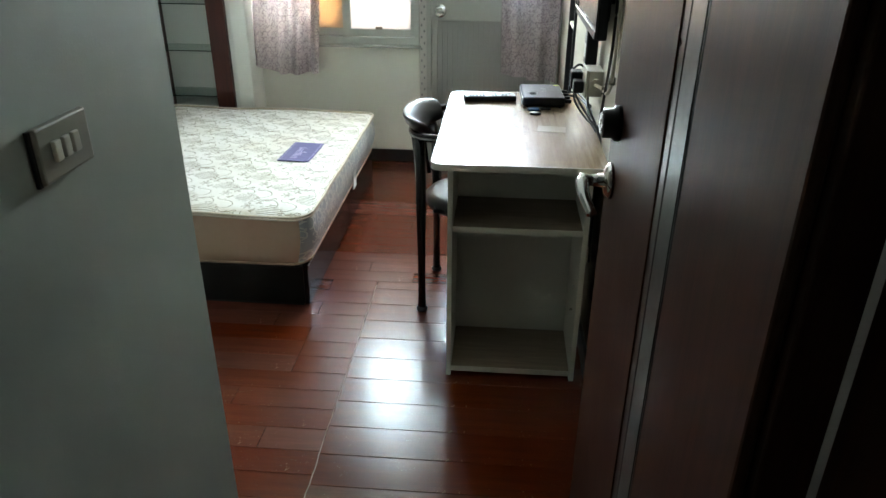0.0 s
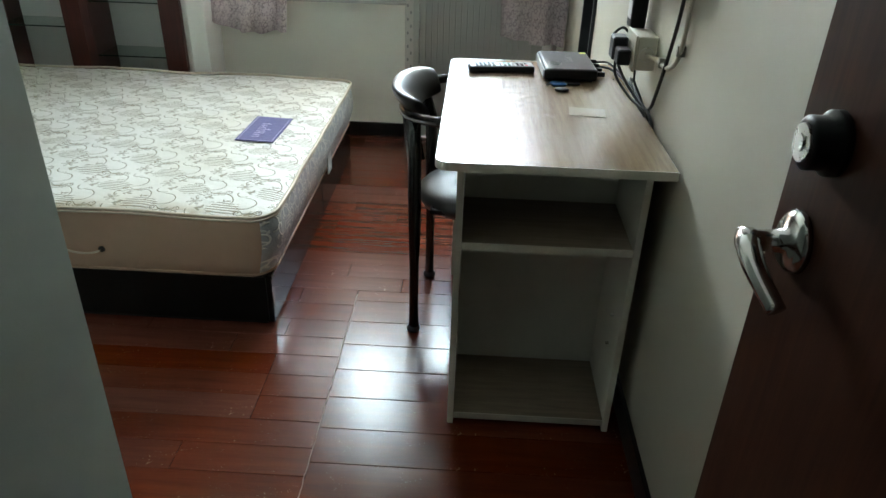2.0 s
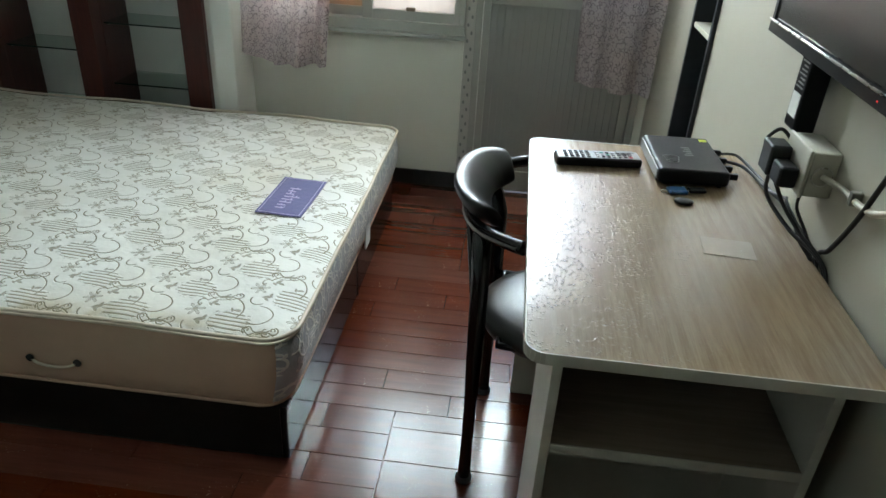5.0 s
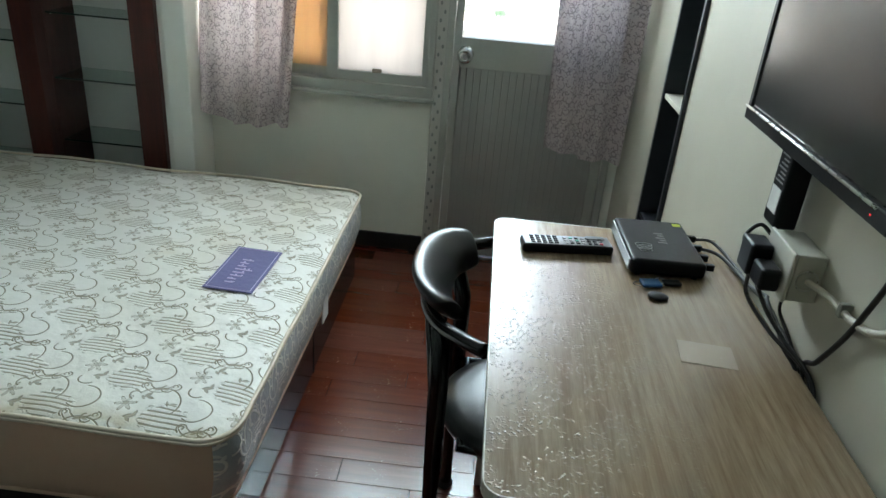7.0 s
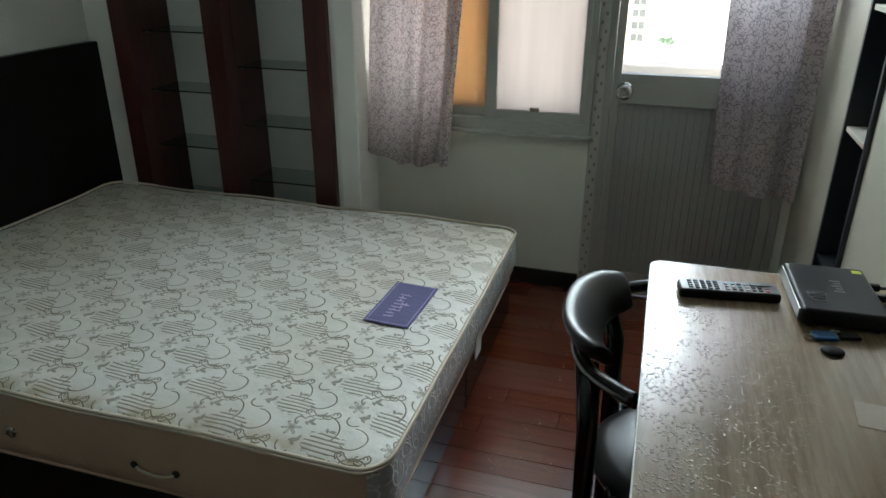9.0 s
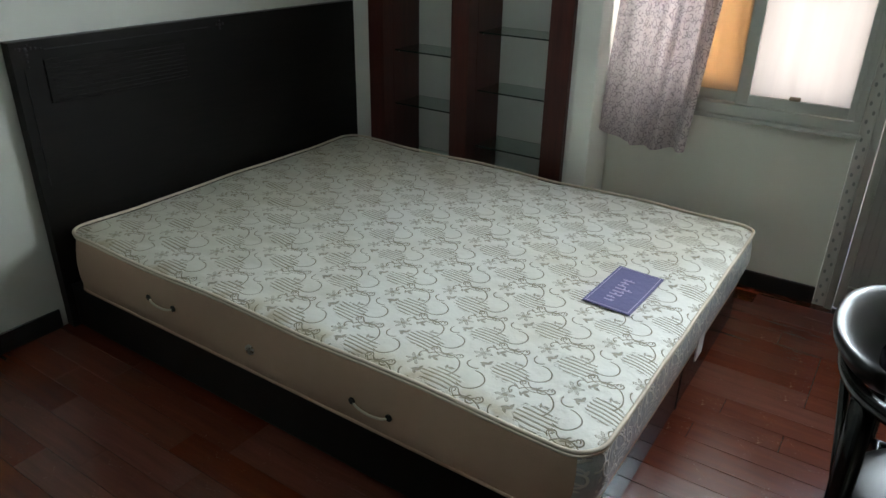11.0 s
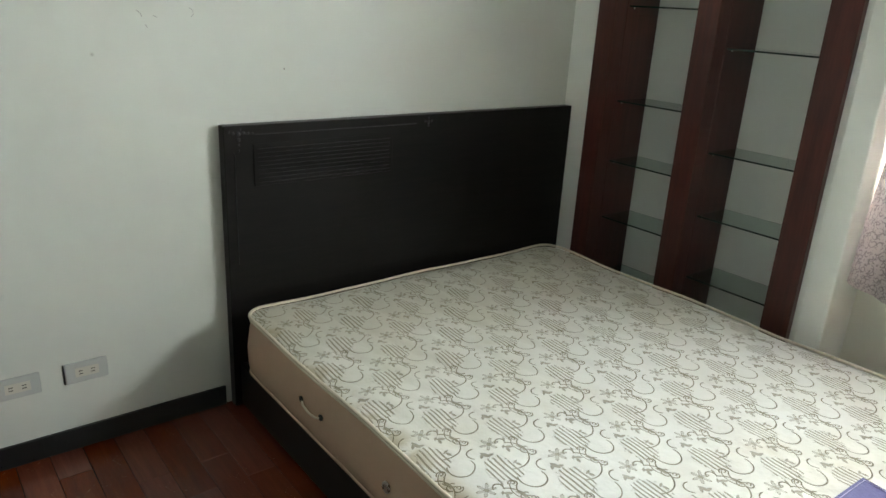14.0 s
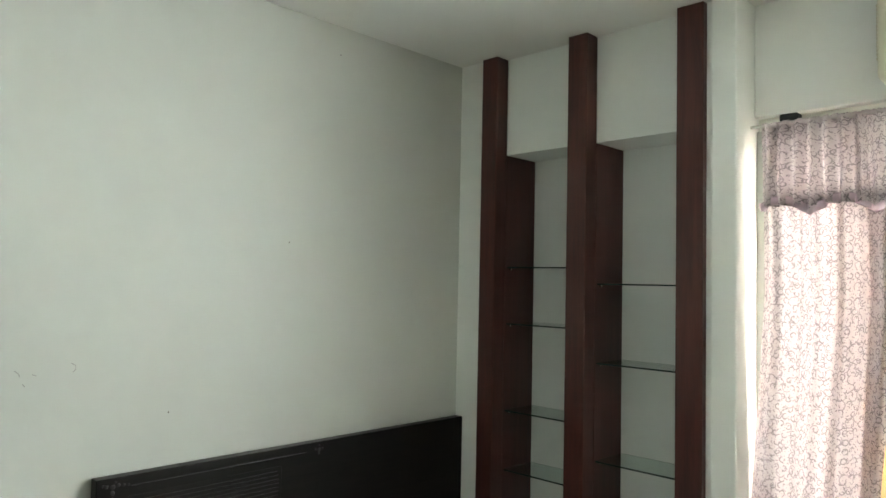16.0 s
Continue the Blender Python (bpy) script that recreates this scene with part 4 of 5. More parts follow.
part("side_fabric", side_wall(False), M_TICKING, mat_, "plain tan side fabric", True)
part("end_fabric", side_wall(True), M_SIDE, mat_, "silvery damask end fabric", True)
bm = bmesh.new()
NXQ, NYQ = 120, 92
gridv = []
for i in range(NXQ + 1):
    row = []
    for j in range(NYQ + 1):
        x, y = MX0 + (MX1 - MX0) * i / NXQ, MY0 + (MY1 - MY0) * j / NYQ
        dx, dy = min(x - MX0, MX1 - x), min(y - MY0, MY1 - y)
        if dx < 0.075 and dy < 0.075:
            cx = MX0 + 0.075 if x < -1.7 else MX1 - 0.075
            cy = MY0 + 0.075 if y < 3.3 else MY1 - 0.075
            vx, vy = x - cx, y - cy
            m = max(abs(vx), abs(vy)) or 1
            l = math.hypot(vx, vy) or 1
            x, y = cx + vx * m / l, cy + vy * m / l
            e = 0.075 - m
        else:
            e = min(dx, dy)
        crown = 0.015 * (1 - math.exp(-e / 0.03))
        q = noise.noise(Vector((x * 9, y * 9, 0))) * 0.004 + noise.noise(Vector((x * 22, y * 22, 3))) * 0.0025
        crease = -0.006 * math.exp(-((y - 3.35 - 0.25 * (x + 2.0)) % 0.16 - 0.08) ** 2 / 0.0003) * max(0, min(1, (-1.5 - x) * 2))
        row.append(bm.verts.new((x, y, MZ0 + 0.199 + rise(x, y) + crown + (q + crease) * min(1, e / 0.03))))
    gridv.append(row)
for i in range(NXQ):
    for j in range(NYQ):
        bm.faces.new((gridv[i][j], gridv[i + 1][j], gridv[i + 1][j + 1], gridv[i][j + 1]))
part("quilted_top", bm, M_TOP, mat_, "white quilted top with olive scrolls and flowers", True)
for off, h, r, cloth in ((-0.004, 0.207, 0.0055, M_PIPING), (-0.003, 0.195, 0.0035, M_PIPING), (-0.007, 0.006, 0.005, M_TICKING)):
    part("piping", tube([(tuck(x, h), y, MZ0 + h + (rise(x, y) if h > 0.1 else 0) + (0.0022 * math.sin(x * 23) * math.sin(y * 19 + 1) if h > 0.1 else 0)) for x, y in outline(off)], r, 8, True), cloth, mat_, "rounded piping cord", True)
part("underside", box(MX0 + 0.03, MX1 - 0.03, MY0 + 0.03, MY1 - 0.03, MZ0 - 0.008, MZ0 + 0.01), M_TICKING, mat_)
for xa, za in ((-1.404, 0.268), (-2.254, 0.300)):
    for dx in (0, 0.122):
        part("eyelet", lathe([(0.010, 0), (0.010, 0.004), (0.005, 0.004)], pose(xa + dx, MY0 - 0.0155, za, 90, 0, 0), 16), M_HOLE, mat_)
    part("cord_handle", tube(spline([(xa, MY0 - 0.012, za), (xa + 0.018, MY0 - 0.022, za - 0.008), (xa + 0.062, MY0 - 0.024, za - 0.014), (xa + 0.104, MY0 - 0.022, za - 0.009), (xa + 0.122, MY0 - 0.012, za)], 6), 0.0036, 8), M_PIPING, mat_, "twisted cream cord handle", True)
for xa in (-1.788,):
    part("vent", lathe([(0.016, 0), (0.016, 0.005), (0.008, 0.006)], pose(xa, MY0 - 0.0155, 0.280, 90, 0, 0), 20), M_STEEL, mat_, "small metal air vent", True)

tag = thing("mattress_label", "violet woven maker's label with paler stitched lettering on the mattress", "label")
LM = Matrix.Translation((-0.964, 3.325, 0)) @ pose(0, 0, 0, 0, 0, -2)


def on_top(bm, lift):
    for v in bm.verts:
        p = LM @ v.co
        v.co = (p.x, p.y, MZ0 + 0.2145 + rise(p.x, p.y) + 0.003 + lift + v.co.z)
    return bm


def patch(x0, x1, y0, y1, h):
    bm = bmesh.new()
    bmesh.ops.create_grid(bm, x_segments=10, y_segments=14, size=0.5, matrix=Matrix.Translation(((x0 + x1) / 2, (y0 + y1) / 2, 0)) @ Matrix.Diagonal((x1 - x0, y1 - y0, 1, 1)))
    g = bmesh.ops.extrude_face_region(bm, geom=bm.faces[:])
    bmesh.ops.translate(bm, verts=[v for v in g["geom"] if isinstance(v, bmesh.types.BMVert)], vec=(0, 0, h))
    bmesh.ops.recalc_face_normals(bm, faces=bm.faces[:])
    return bm


part("cloth", on_top(patch(-0.073, 0.073, -0.138, 0.138, 0.003), 0.0), M_LABEL, tag)
M_LILAC = plain("lilac_thread", (0.42, 0.38, 0.58), 0.6)
rng = random.Random(8)
yy = -0.095
while yy < 0.07:
    h = rng.choice((0.026, 0.036, 0.052))
    part("stitched_bar", on_top(patch(-0.026, -0.026 + h, yy, yy + 0.006, 0.0012), 0.0032), M_LILAC, tag)
    for _ in range(rng.choice((1, 2))):
        xo = rng.uniform(-0.026, -0.026 + h)
        part("stitched_bar", on_top(patch(xo, xo + 0.0045, yy + 0.0061, yy + rng.uniform(0.010, 0.017), 0.0012), 0.0032), M_LILAC, tag)
    yy += 0.021
for xa in (-0.066, 0.064):
    part("stitch_line", on_top(patch(xa, xa + 0.0018, -0.132, 0.132, 0.001), 0.0032), M_LILAC, tag)
for ya in (-0.132, 0.130):
    part("stitch_line", on_top(patch(-0.066, 0.066, ya, ya + 0.0018, 0.001), 0.0032), M_LILAC, tag)
care = thing("care_label", "small crumpled white care label sewn on the mattress end", "label")
part("cloth", box(MX1 + 0.004, MX1 + 0.009, 3.395, 3.465, 0.195, 0.322, 0.002), M_PAPER, care)

# ---- wall sockets ----


def socket(y, z):
    s = thing("wall_socket", "pale grey double wall socket above the baseboard", "wall socket", "wall sockets", at=pose(X0, y, z))
    part("plate", box(0.0, 0.007, -0.064, 0.064, -0.036, 0.036, 0.004), M_GREYPLASTIC, s)
    face = part("insert", box(0.007, 0.0085, -0.034, 0.036, -0.016, 0.016, 0.0006), M_WHITEPLASTIC, s)
    for yy in (-0.018, 0.018):
        for zz in (-0.005, 0.005):
            part("slot", box(0.0085, 0.009, yy - 0.006, yy + 0.006, zz - 0.0014, zz + 0.0014), M_HOLE, face)
    # solid black strip along one side of the socket plate
    part("plate_strip", box(0.0, 0.004, -0.068, -0.0645, -0.034, 0.034), M_BLACKPLASTIC, s, "thin black strip beside the plate")


socket(1.902, 0.270)
socket(2.098, 0.272)

# ---- desk ----
desk = thing("desk", "small oak-grain desk with an open cream shelf compartment", "desk")
KX0, KX1, KY0, KY1, KZ = -0.232, 0.288, 2.128, 3.028, 0.788
bm = box(KX0, KX1, KY0, KY1, KZ - 0.018, KZ)
es = [e for e in bm.edges if abs(e.verts[0].co.z - e.verts[1].co.z) > 0.01 and e.verts[0].co.x < 0]
bmesh.ops.bevel(bm, geom=es, offset=0.03, segments=6, affect="EDGES", profile=0.5)
part("desktop", bm, M_DESKTOP, desk, "blistered oak-grain desktop")
bm = bmesh.new()
edge = [(KX1, KY0), (KX0 + 0.03, KY0)] + [(KX0 + 0.03 - 0.03 * math.sin(radians(a)), KY0 + 0.03 - 0.03 * math.cos(radians(a))) for a in (15, 30, 45, 60, 75, 90)] + \
       [(KX0, KY1 - 0.03)] + [(KX0 + 0.03 - 0.03 * math.cos(radians(a)), KY1 - 0.03 + 0.03 * math.sin(radians(a))) for a in (15, 30, 45, 60, 75, 90)] + [(KX1, KY1)]
for (a, b), (c, d) in zip(edge, edge[1:]):
    n = Vector((d - b, a - c, 0)).normalized() * -0.0022
    q = [bm.verts.new((p[0] + o * n.x, p[1] + o * n.y, z)) for z in (KZ - 0.0195, KZ + 0.0006) for p, o in (((a, b), 0), ((c, d), 0), ((c, d), 1), ((a, b), 1))]
    for f in ((0, 1, 2, 3), (4, 5, 6, 7), (0, 1, 5, 4), (1, 2, 6, 5), (2, 3, 7, 6), (3, 0, 4, 7)):
        bm.faces.new([q[k] for k in f])
bmesh.ops.remove_doubles(bm, verts=bm.verts[:], dist=0.0002)
bmesh.ops.recalc_face_normals(bm, faces=bm.faces[:])
part("edge_band", bm, M_DESK_SIDE, desk, "cream edge band")
CY0, CY1, CXA, CXB = 2.178, 2.455, -0.185, 0.252
for x in (CXA, CXB - 0.016):
    part("side_panel", box(x, x + 0.016, CY0, CY1, 0.002, KZ - 0.0195, 0.001), M_DESK_SIDE, desk)
part("back_panel", box(CXA + 0.017, CXB - 0.017, CY1 - 0.016, CY1, 0.002, KZ - 0.0195), M_DESK_IN, desk)
for z in (0.022, 0.548):
    s = part("shelf", box(CXA + 0.017, CXB - 0.017, CY0 + 0.004, CY1 - 0.017, z, z + 0.018), M_SHELFWOOD, desk, "brown woodgrain shelf")
    part("edge_band", box(CXA + 0.017, CXB - 0.017, CY0 + 0.0005, CY0 + 0.0035, z - 0.0005, z + 0.0185), M_DESK_SIDE, s, "cream shelf edge")
for y, z in ((2.26, 0.33), (2.26, 0.24)):
    part("shelf_pin", lathe([(0.004, 0), (0.004, 0.008), (0.002, 0.009)], pose(CXB - 0.016, y, z, 0, -90, 0), 10), M_STEEL, desk)
part("far_panel", box(-0.205, CXB, 2.965, 2.981, 0.002, KZ - 0.0195, 0.001), M_DESK_SIDE, desk)
part("modesty_panel", box(CXB - 0.016, CXB, CY1 + 0.001, 2.964, 0.35, KZ - 0.0195), M_DESK_IN, desk)

# ---- chair ----
chair = thing("chair", "black steel tube chair with curved padded back at desk", "chair")
FYA, FYB = 2.606, 2.955
path = spline([(-0.300, 2.672, 0.738), (-0.330, 2.700, 0.739), (-0.352, 2.755, 0.740), (-0.358, 2.828, 0.740), (-0.348, 2.900, 0.740), (-0.318, 2.950, 0.739), (-0.275, 2.975, 0.738)], 8)
n = len(path)
bm = bmesh.new()
rings = []
mid = Vector((-0.20, 2.828, 0))
for k, p in enumerate(path):
    s_ = 0.55 + 0.45 * math.sin(math.pi * min(0.5, 4 * min(k, n - 1 - k) / (n - 1) * 0.5 + 0.06)) ** 0.7
    d = ((path[min(k + 1, n - 1)] - path[max(k - 1, 0)])).normalized()
    out = Vector((d.y, -d.x, 0))
    out = out if out.dot(p - mid) > 0 else -out
    ring = []
    for a_ in range(20):
        q = 2 * math.pi * a_ / 20
        u, v = 0.046 * math.cos(q), 0.041 * math.sin(q)
        u, v = u * math.cos(0.45) - v * math.sin(0.45), u * math.sin(0.45) * -1 + v * math.cos(0.45)
        ring.append(bm.verts.new(p + out * (-u) * s_ + Vector((0, 0, v * s_ - 0.012))))
    rings.append(ring)
for A, B in zip(rings, rings[1:]):
    for k in range(20):
        bm.faces.new((A[k], A[(k + 1) % 20], B[(k + 1) % 20], B[k]))
bm.faces.new(rings[0][::-1])
bm.faces.new(rings[-1])
bmesh.ops.recalc_face_normals(bm, faces=bm.faces[:])
part("backrest", bm, M_LEATHER, chair, "curved padded black backrest", True)
rail = spline([(-0.236, 2.516, 0.742), (-0.282, 2.570, 0.728), (-0.328, 2.640, 0.712), (-0.358, 2.730, 0.702), (-0.366, 2.828, 0.700), (-0.355, 2.910, 0.702), (-0.318, 2.970, 0.712), (-0.275, 3.000, 0.722), (-0.225, 3.016, 0.728)], 6)
part("armrest", tube(rail, 0.0145, 14), M_BLACKTUBE, chair, "curved black tube arm rail", True)
for sgn, yl, yt, xl in ((-1, FYA, 2.632, -0.314), (1, FYB, 2.975, -0.286)):
    leg = part("leg", tube([(-0.322, yt, 0.706), (xl - 0.004, (yt + yl) / 2, 0.60), (xl, yl, 0.40), (xl, yl, 0.015)], [0.021, 0.0205, 0.0195, 0.0165], 14), M_BLACKTUBE, chair, "", True)
    part("rubber_foot", lathe([(0.016, 0.0), (0.021, 0.003), (0.022, 0.012), (0.016, 0.02), (0.0145, 0.024)], pose(xl, yl, 0.001), 16), M_CABLE, leg, "", True)
    leg = part("leg", tube([(0.0, yl, 0.40), (0.015, yl, 0.22), (0.03, yl, 0.015)], 0.0125, 14), M_BLACKTUBE, chair, "", True)
    part("rubber_foot", lathe([(0.016, 0.0), (0.020, 0.003), (0.020, 0.012), (0.0125, 0.022)], pose(0.03, yl, 0.001), 16), M_CABLE, leg, "", True)
    part("brace", tube([(-0.360, 2.828 + sgn * 0.07, 0.698), (-0.338, 2.828 + sgn * 0.14, 0.58), (-0.318, yl - sgn * 0.002, 0.46)], 0.0090, 10), M_BLACKTUBE, chair, "", True)
part("seat_frame", tube([(-0.262, FYA + 0.012, 0.428), (-0.262, FYB - 0.012, 0.428), (0.0, FYB, 0.412), (0.0, FYA, 0.412)], 0.010, 10, True), M_BLACKTUBE, chair, "", True)
bm = lathe([(0.150, -0.012), (0.178, -0.006), (0.188, 0.014), (0.186, 0.030), (0.174, 0.042), (0.15, 0.049), (0.11, 0.054), (0.06, 0.057), (0.01, 0.058)], pose(-0.128, 2.768, 0.416), 40)
part("seat", bm, M_LEATHER, chair, "round padded black seat", True)

# ---- on the desk ----


def remote(at):
    r = thing("remote_control", "black remote control with grey and coloured buttons on the desk", "remote control", at=at)
    body = part("body", box(-0.100, 0.100, -0.026, 0.026, 0, 0.020, 0.006, 3), M_BLACKPLASTIC, r)
    part("face_plate", box(-0.096, 0.096, -0.023, 0.023, 0.020, 0.0212, 0.0005), plain("grey_face", (0.14, 0.15, 0.15), 0.35), r)
    q = random.Random(2)
    for i in range(5):
        for j in range(4):
            part("button", box(-0.082 + i * 0.013, -0.073 + i * 0.013, -0.019 + j * 0.0105, -0.012 + j * 0.0105, 0.0213, 0.0238, 0.001), M_BLACKPLASTIC, r)
    for i in range(7):
        for j in range(3):
            mm = M_GREEN if (i, j) in ((1, 2), (2, 1)) else M_RED if (i, j) == (6, 0) else q.choice((M_GREYBTN, M_BLACKPLASTIC))
            part("button", box(-0.008 + i * 0.013, 0.0 + i * 0.013, -0.018 + j * 0.0125, -0.011 + j * 0.0125, 0.0213, 0.0233, 0.001), mm, r)
    part("screen", box(0.045, 0.085, 0.006, 0.021, 0.0234, 0.0240), M_GREYPANE, r)


remote(pose(-0.075, 2.886, KZ + 0.0008, 0, 0, 8))

router = thing("router", "black network router with a yellow sticker and cables on the desk", "router", at=pose(0.124, 2.905, KZ + 0.0008, 0, 0, 2))
part("body", box(-0.078, 0.078, -0.112, 0.112, 0.004, 0.038, 0.008, 4), M_BLACKPLASTIC, router)
part("stripe", box(-0.081, -0.078, -0.100, 0.104, 0.008, 0.032, 0.001), M_GREYPLASTIC, router, "pale side strip")
part("sticker", box(0.052, 0.070, 0.082, 0.097, 0.038, 0.0386), plain("yellow_sticker", (0.55, 0.60, 0.05), 0.5), router)
for i in range(5):
    part("mark", box(-0.004 + (i % 2) * 0.006, 0.016, -0.02 + i * 0.012, -0.013 + i * 0.012, 0.038, 0.0383), M_MARK, router, "pale printed mark")
for a in range(3):
    part("dial_ring", tube([(-0.040 + (0.014 + 0.002 * a) * math.cos(q), -0.06 + a * 0.012 + 0.010 * math.sin(q), 0.0385) for q in [k * math.pi / 8 for k in range(16)]], 0.0008, 6, True), M_GREYBTN, router)
for yy in (-0.03, 0.02, 0.07, -0.075):
    part("plug", box(0.079, 0.105, yy - 0.006, yy + 0.006, 0.010, 0.024, 0.002), M_BLACKPLASTIC, router, "cable plug")
for i in range(3):
    part("foot", lathe([(0.006, -0.0), (0.006, 0.005)], pose((-0.06, 0.06, 0.0)[i], (-0.1, -0.1, 0.1)[i], 0), 10), M_CABLE, router)

keys = thing("key_fob", "blue plastic key fob with a black tag beside router", "key fob", at=pose(0.093, 2.757, KZ + 0.0008, 0, 0, 10))
part("fob", box(-0.026, 0.016, -0.015, 0.015, 0, 0.008, 0.0038, 3), M_BLUE, keys)
part("tag", box(0.022, 0.060, -0.006, 0.014, 0, 0.007, 0.003, 3), M_BLACKPLASTIC, keys)
part("ring", tube([(0.020 + 0.011 * math.cos(k * 0.524), 0.012 + 0.011 * math.sin(k * 0.524), 0.004) for k in range(12)], 0.001, 6, True), M_STEEL, keys)
part("ring", tube([(-0.033 + 0.008 * math.cos(k * 0.524), 0.0 + 0.008 * math.sin(k * 0.524), 0.002) for k in range(12)], 0.001, 6, True), M_STEEL, keys)
coin = thing("black_tag", "small round black tag lying on the desk", "key tag", at=pose(0.093, 2.703, KZ + 0.0008, 0, 0, -8))
bm = lathe([(0.014, 0), (0.016, 0.002), (0.016, 0.005), (0.013, 0.007)], Matrix.Diagonal((1.25, 1, 1, 1)), 24)
part("tag", bm, M_BLACKPLASTIC, coin, "", True)
tp = thing("tape_patch", "rectangular clear tape patch stuck on the desktop", "tape", at=pose(0.141, 2.514, KZ + 0.0006, 0, 0, -5))
part("film", box(-0.047, 0.047, -0.035, 0.035, 0, 0.0006), M_TAPE, tp)

# ---- television ----
tv = thing("television", "small black flat television on a wall bracket above the desk", "television")
TY0, TY1, TZ0, TZ1 = 2.293, 2.876, 1.118, 1.475
part("body", box(0.232, 0.262, TY0, TY1, TZ0, TZ1, 0.006, 3), M_BLACKPLASTIC, tv)
part("rear_shell", box(0.262, 0.278, TY0 + 0.09, TY1 - 0.09, TZ0 + 0.04, TZ1 - 0.08, 0.006, 3), M_BLACKPLASTIC, tv)
part("screen", box(0.2305, 0.2325, TY0 + 0.018, TY1 - 0.018, TZ0 + 0.030, TZ1 - 0.018), M_SCREEN, tv, "dark grey glossy screen")
part("bezel", boxes([(0.225, 0.233, TY0 + 0.001, TY1 - 0.001, TZ0 + 0.002, TZ0 + 0.026), (0.227, 0.233, TY0 + 0.001, TY0 + 0.017, TZ0 + 0.026, TZ1 - 0.002), (0.227, 0.233, TY1 - 0.017, TY1 - 0.001, TZ0 + 0.026, TZ1 - 0.002), (0.227, 0.233, TY0 + 0.017, TY1 - 0.017, TZ1 - 0.017, TZ1 - 0.002)], 0.002), M_BLACKPLASTIC, tv, "glossy black bezel")
part("trim", tube([(0.2235, TY0 + 0.04, TZ0 + 0.0265), (0.2235, TY1 - 0.004, TZ0 + 0.0265)], 0.0025, 8), M_STEEL, tv, "thin silver trim line", True)
part("standby_lamp", box(0.2242, 0.2252, 2.340, 2.3425, 1.1305, 1.133), M_LED, tv, "small red standby lamp")
part("bracket", boxes([(0.278, 0.2995, 2.46, 2.66, 1.20, 1.40), (0.2785, 0.288, 2.38, 2.74, 1.28, 1.30)], 0.002), M_BLACKTUBE, tv, "black wall bracket")

adapter = thing("power_adapter", "black power adapter with a white label hanging under the television", "power adapter")
part("body", box(0.248, 0.288, 2.655, 2.715, 0.975, 1.125, 0.006, 3), M_BLACKPLASTIC, adapter)
part("label", box(0.2468, 0.248, 2.665, 2.705, 1.0, 1.045), M_PAPER, adapter, "white printed label")
for i in range(7):
    part("label_bar", box(0.2468, 0.248, 2.668, 2.702 - (i % 3) * 0.006, 1.055 + i * 0.008, 1.0575 + i * 0.008), M_GREYBTN, adapter)

# ---- socket box and cables on the wall ----
pb = thing("socket_box", "yellowed white surface socket box on the wall with a conduit", "socket box")
part("box_body", box(0.250, 0.2995, 2.537, 2.648, 0.896, 0.981, 0.003), M_WHITEPLASTIC, pb)
part("lid", box(0.243, 0.2495, 2.534, 2.651, 0.893, 0.984, 0.003), M_WHITEPLASTIC, pb)
part("knockout", tube([(0.274 + 0.018 * math.cos(k * 0.3927), 2.534, 0.937 + 0.018 * math.sin(k * 0.3927)) for k in range(16)], 0.0014, 6, True), M_STEEL, pb)
pipe = part("conduit", tube(spline([(0.276, 2.534, 0.937), (0.286, 2.47, 0.942), (0.289, 2.40, 0.943), (0.289, 2.35, 0.955), (0.289, 2.305, 0.985), (0.289, 2.287, 1.03), (0.289, 2.282, 1.12), (0.289, 2.28, 1.55), (0.289, 2.28, 2.2)], 6), 0.0056, 12), M_CONDUIT, pb, "aged cream conduit pipe", True)
for y, z in ((2.432, 0.944), (2.296, 1.004)):
    part("clip", box(0.281, 0.2995, y - 0.006, y + 0.006, z - 0.012, z + 0.012, 0.002), M_SWITCH, pb, "conduit clip")

plug = thing("power_plug", "black power plugs in the socket box", "power plug")
part("body", box(0.200, 0.2395, 2.600, 2.655, 0.905, 0.965, 0.006, 3), M_BLACKPLASTIC, plug)
part("body", box(0.205, 0.2395, 2.545, 2.596, 0.905, 0.945, 0.006, 3), M_BLACKPLASTIC, plug)


def cable(label, pts, r=0.0038):
    c = thing("cable", label, "cable", "black cables at the socket")
    part("sheath", tube(spline(pts, 8), r, 8), M_CABLE, c, "", True)


cable("black cable from the adapter to the plug", [(0.268, 2.68, 0.976), (0.262, 2.67, 0.955), (0.235, 2.675, 0.975), (0.210, 2.665, 0.960), (0.206, 2.655, 0.945)])
cable("black cable dropping behind the desk", [(0.215, 2.62, 0.906), (0.222, 2.62, 0.86), (0.255, 2.56, 0.82), (0.292, 2.46, 0.795), (0.2935, 2.43, 0.70), (0.2935, 2.42, 0.40)])
cable("black cable dropping behind the desk", [(0.212, 2.57, 0.906), (0.235, 2.56, 0.865), (0.262, 2.52, 0.83), (0.2925, 2.44, 0.79), (0.294, 2.41, 0.66), (0.294, 2.40, 0.35)])
cable("black cable looped by the socket box", [(0.258, 2.56, 0.894), (0.262, 2.565, 0.86), (0.280, 2.53, 0.82), (0.2935, 2.47, 0.76), (0.2935, 2.46, 0.5)], 0.003)
cable("black cable from the router", [(0.226, 2.975, 0.806), (0.262, 2.965, 0.808), (0.288, 2.88, 0.798), (0.292, 2.78, 0.80), (0.285, 2.68, 0.83), (0.262, 2.62, 0.85), (0.272, 2.54, 0.81), (0.293, 2.48, 0.74), (0.293, 2.47, 0.4)], 0.0035)
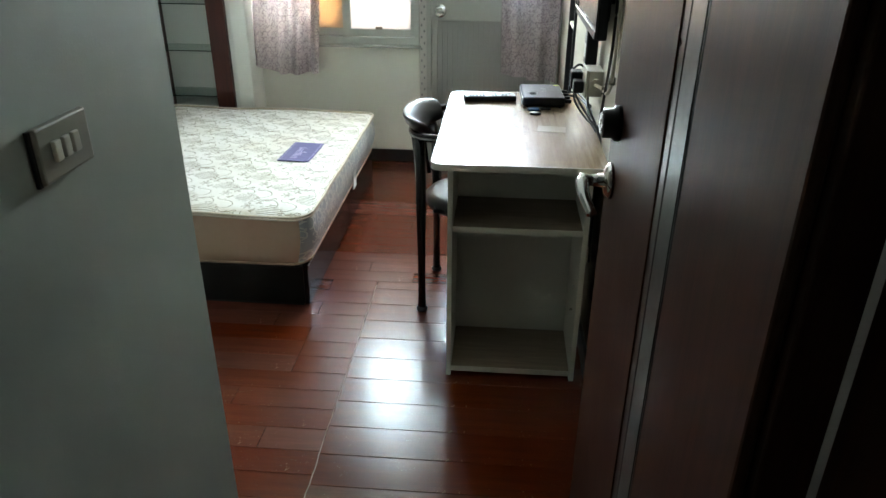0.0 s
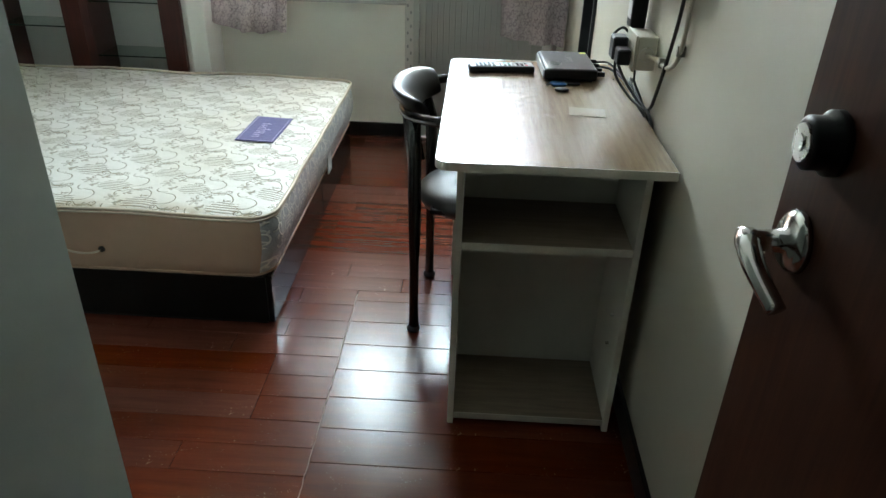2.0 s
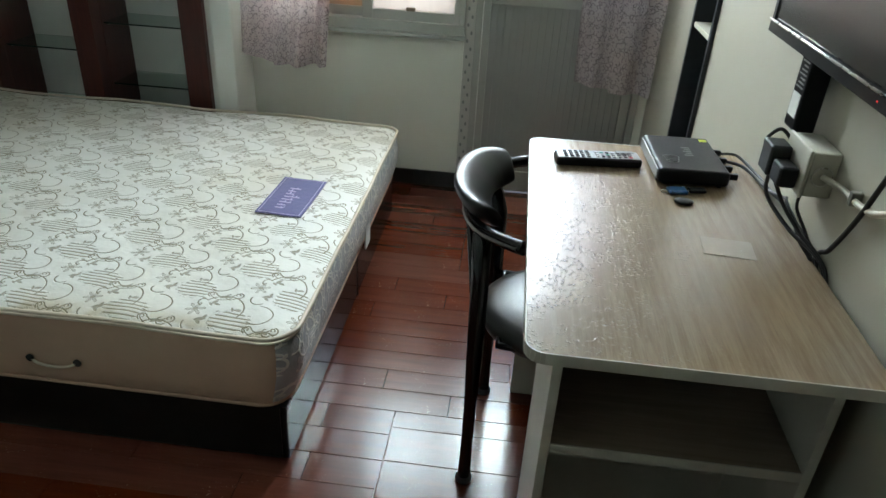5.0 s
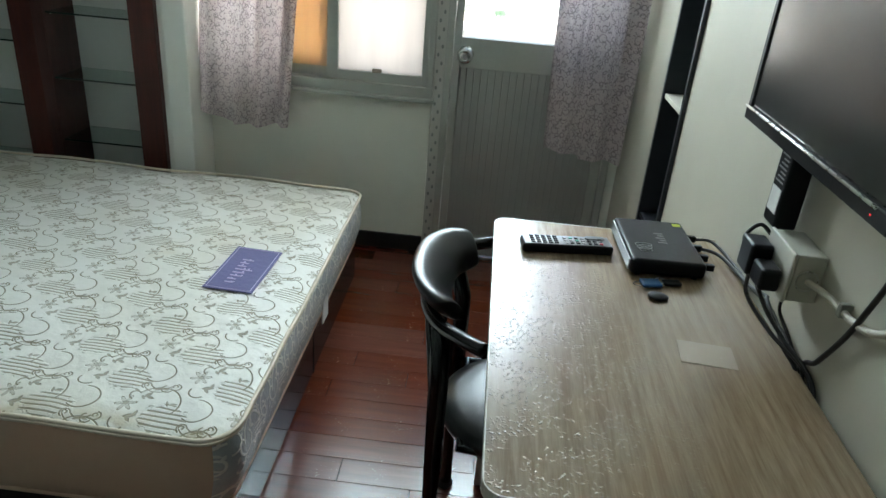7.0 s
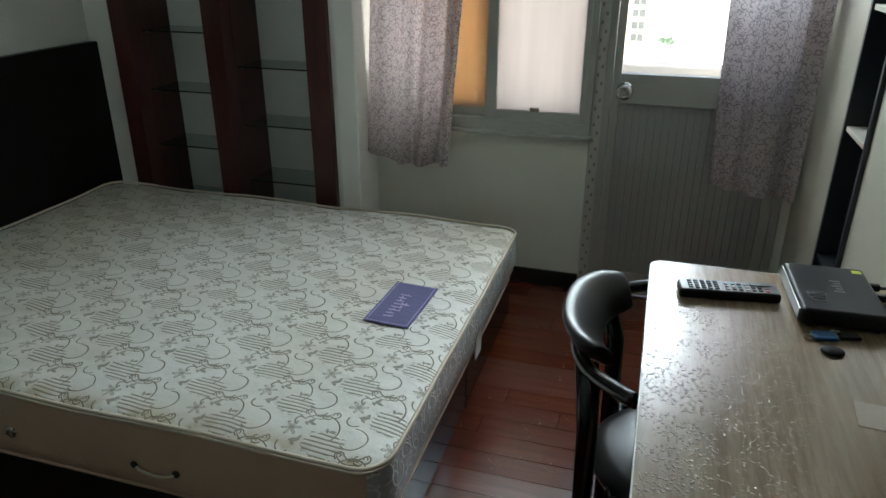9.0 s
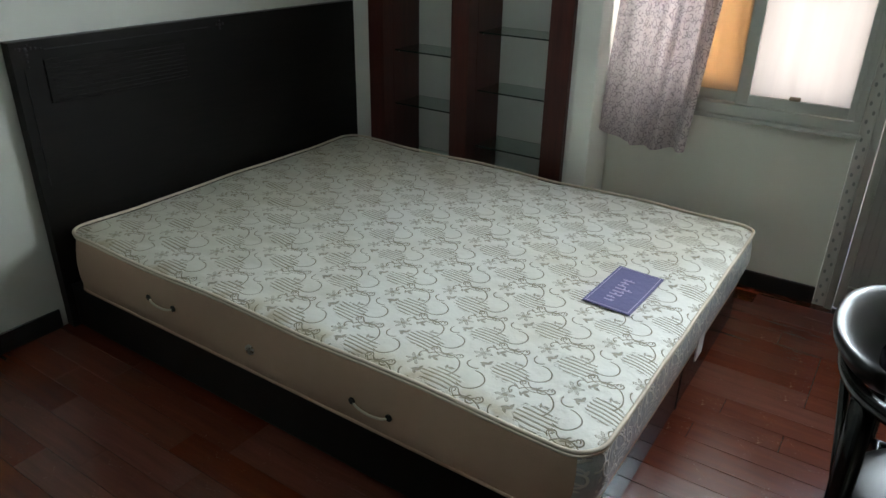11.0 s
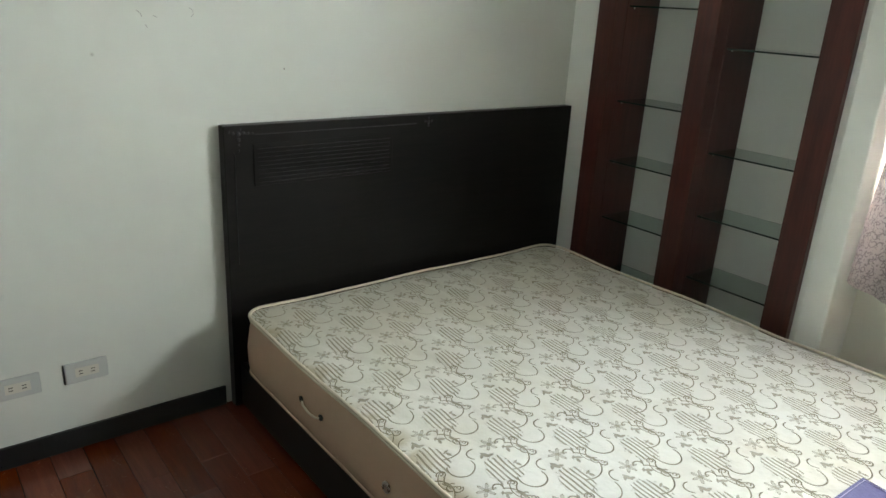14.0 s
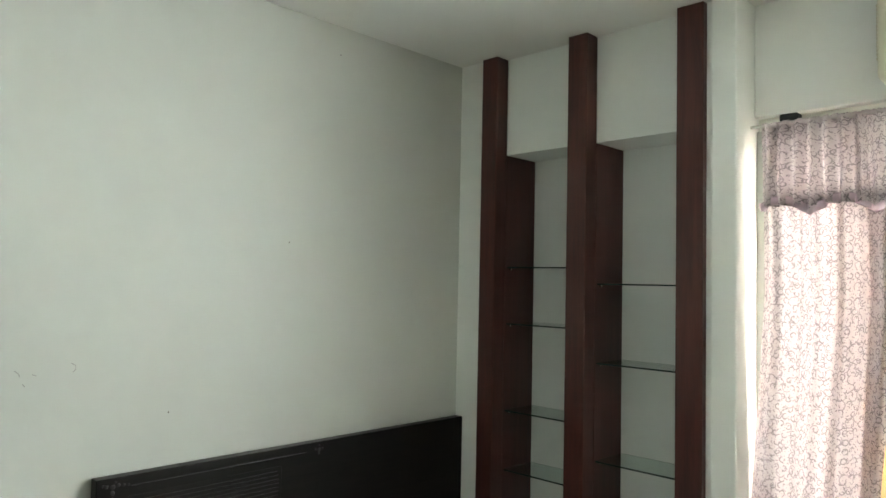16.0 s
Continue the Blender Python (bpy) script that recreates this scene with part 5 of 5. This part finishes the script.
cable("black cable from the router", [(0.226, 2.925, 0.806), (0.264, 2.905, 0.803), (0.289, 2.80, 0.798), (0.291, 2.70, 0.81), (0.280, 2.60, 0.82), (0.2925, 2.50, 0.76), (0.2935, 2.49, 0.45)], 0.004)
cable("black cable hanging from the television to behind the desk", [(0.284, 2.36, 1.35), (0.286, 2.328, 1.22), (0.286, 2.330, 1.121), (0.286, 2.343, 1.052), (0.286, 2.368, 0.985), (0.286, 2.400, 0.914), (0.289, 2.452, 0.836), (0.293, 2.505, 0.772), (0.2935, 2.52, 0.5)], 0.0046)

# ---- planks of the floor ----
plank_meshes = {}


def plank(x0, x1, y0, y1, rnd):
    key = (round(x1 - x0, 3), round(y1 - y0, 3), rnd.randrange(4))
    if key not in plank_meshes:
        bm = box(-(x1 - x0) / 2 + 0.0007, (x1 - x0) / 2 - 0.0004, -(y1 - y0) / 2 + 0.0005, (y1 - y0) / 2 - 0.0005, -0.0115, 0.0, 0.0009, 1)
        me = bpy.data.meshes.new("plank")
        bm.to_mesh(me)
        bm.free()
        me.materials.append(M_PLANK)
        plank_meshes[key] = me
    ob = new("plank", plank_meshes[key])
    ob.parent = floor
    ob.location = ((x0 + x1) / 2, (y0 + y1) / 2, 0)
    ob.rotation_euler = (rnd.uniform(-0.0006, 0.0006), rnd.uniform(-0.0004, 0.0004), 0)


rnd = random.Random(11)


def lay(x0, x1, y0, y1, w, lengths, shift=0.0):
    y, k = y0, 0
    while y < y1 - 0.002:
        yy = min(y + w, y1)
        x = x0 - rnd.choice((0, 0.15, 0.3, 0.45)) * shift
        while x < x1 - 0.002:
            l = rnd.choice(lengths)
            xe = min(x + l, x1)
            if x1 - xe < 0.08:
                xe = x1
            if xe > x0 + 0.002:
                plank(max(x, x0), xe, y, yy, rnd)
            x = xe
        y, k = yy, k + 1


SEAM = -0.530
lay(SEAM, 0.30, 0.50, 2.828, 0.1257, (0.83,), 0)
lay(X0, SEAM, 1.477, 2.828, 0.0965, (0.45, 0.6, 0.9), 1)
lay(CX, SEAM, 0.50, 1.477, 0.0965, (0.6,), 0)
for row, joint in enumerate((-0.38, -0.585, -0.21, -0.86, -0.18, -0.70, -0.453, -0.645)):
    y = 2.828 + row * 0.0905
    plank(X0, joint - 0.9, y, y + 0.0905, rnd)
    plank(joint - 0.9, joint, y, y + 0.0905, rnd)
    plank(joint, X1, y, y + 0.0905, rnd)
lay(X0, 0.30, 3.552, 4.42, 0.0905, (0.45, 0.6, 0.9), 1)
lay(-1.1, 1.0, -1.6, 0.50, 0.15, (0.6, 0.9), 1)
bm = bmesh.new()
rng = random.Random(5)
pts = [(SEAM + rng.uniform(-0.0025, 0.0025), 0.52 + k * 0.03, -0.0005) for k in range(77)]
part("seam_filler", add_tube(bm, pts, 0.0020, 6, False, 0.5), plain("pale_seam_filler", (0.26, 0.13, 0.09), 0.7), floor, "pale chipped seam between plank fields")
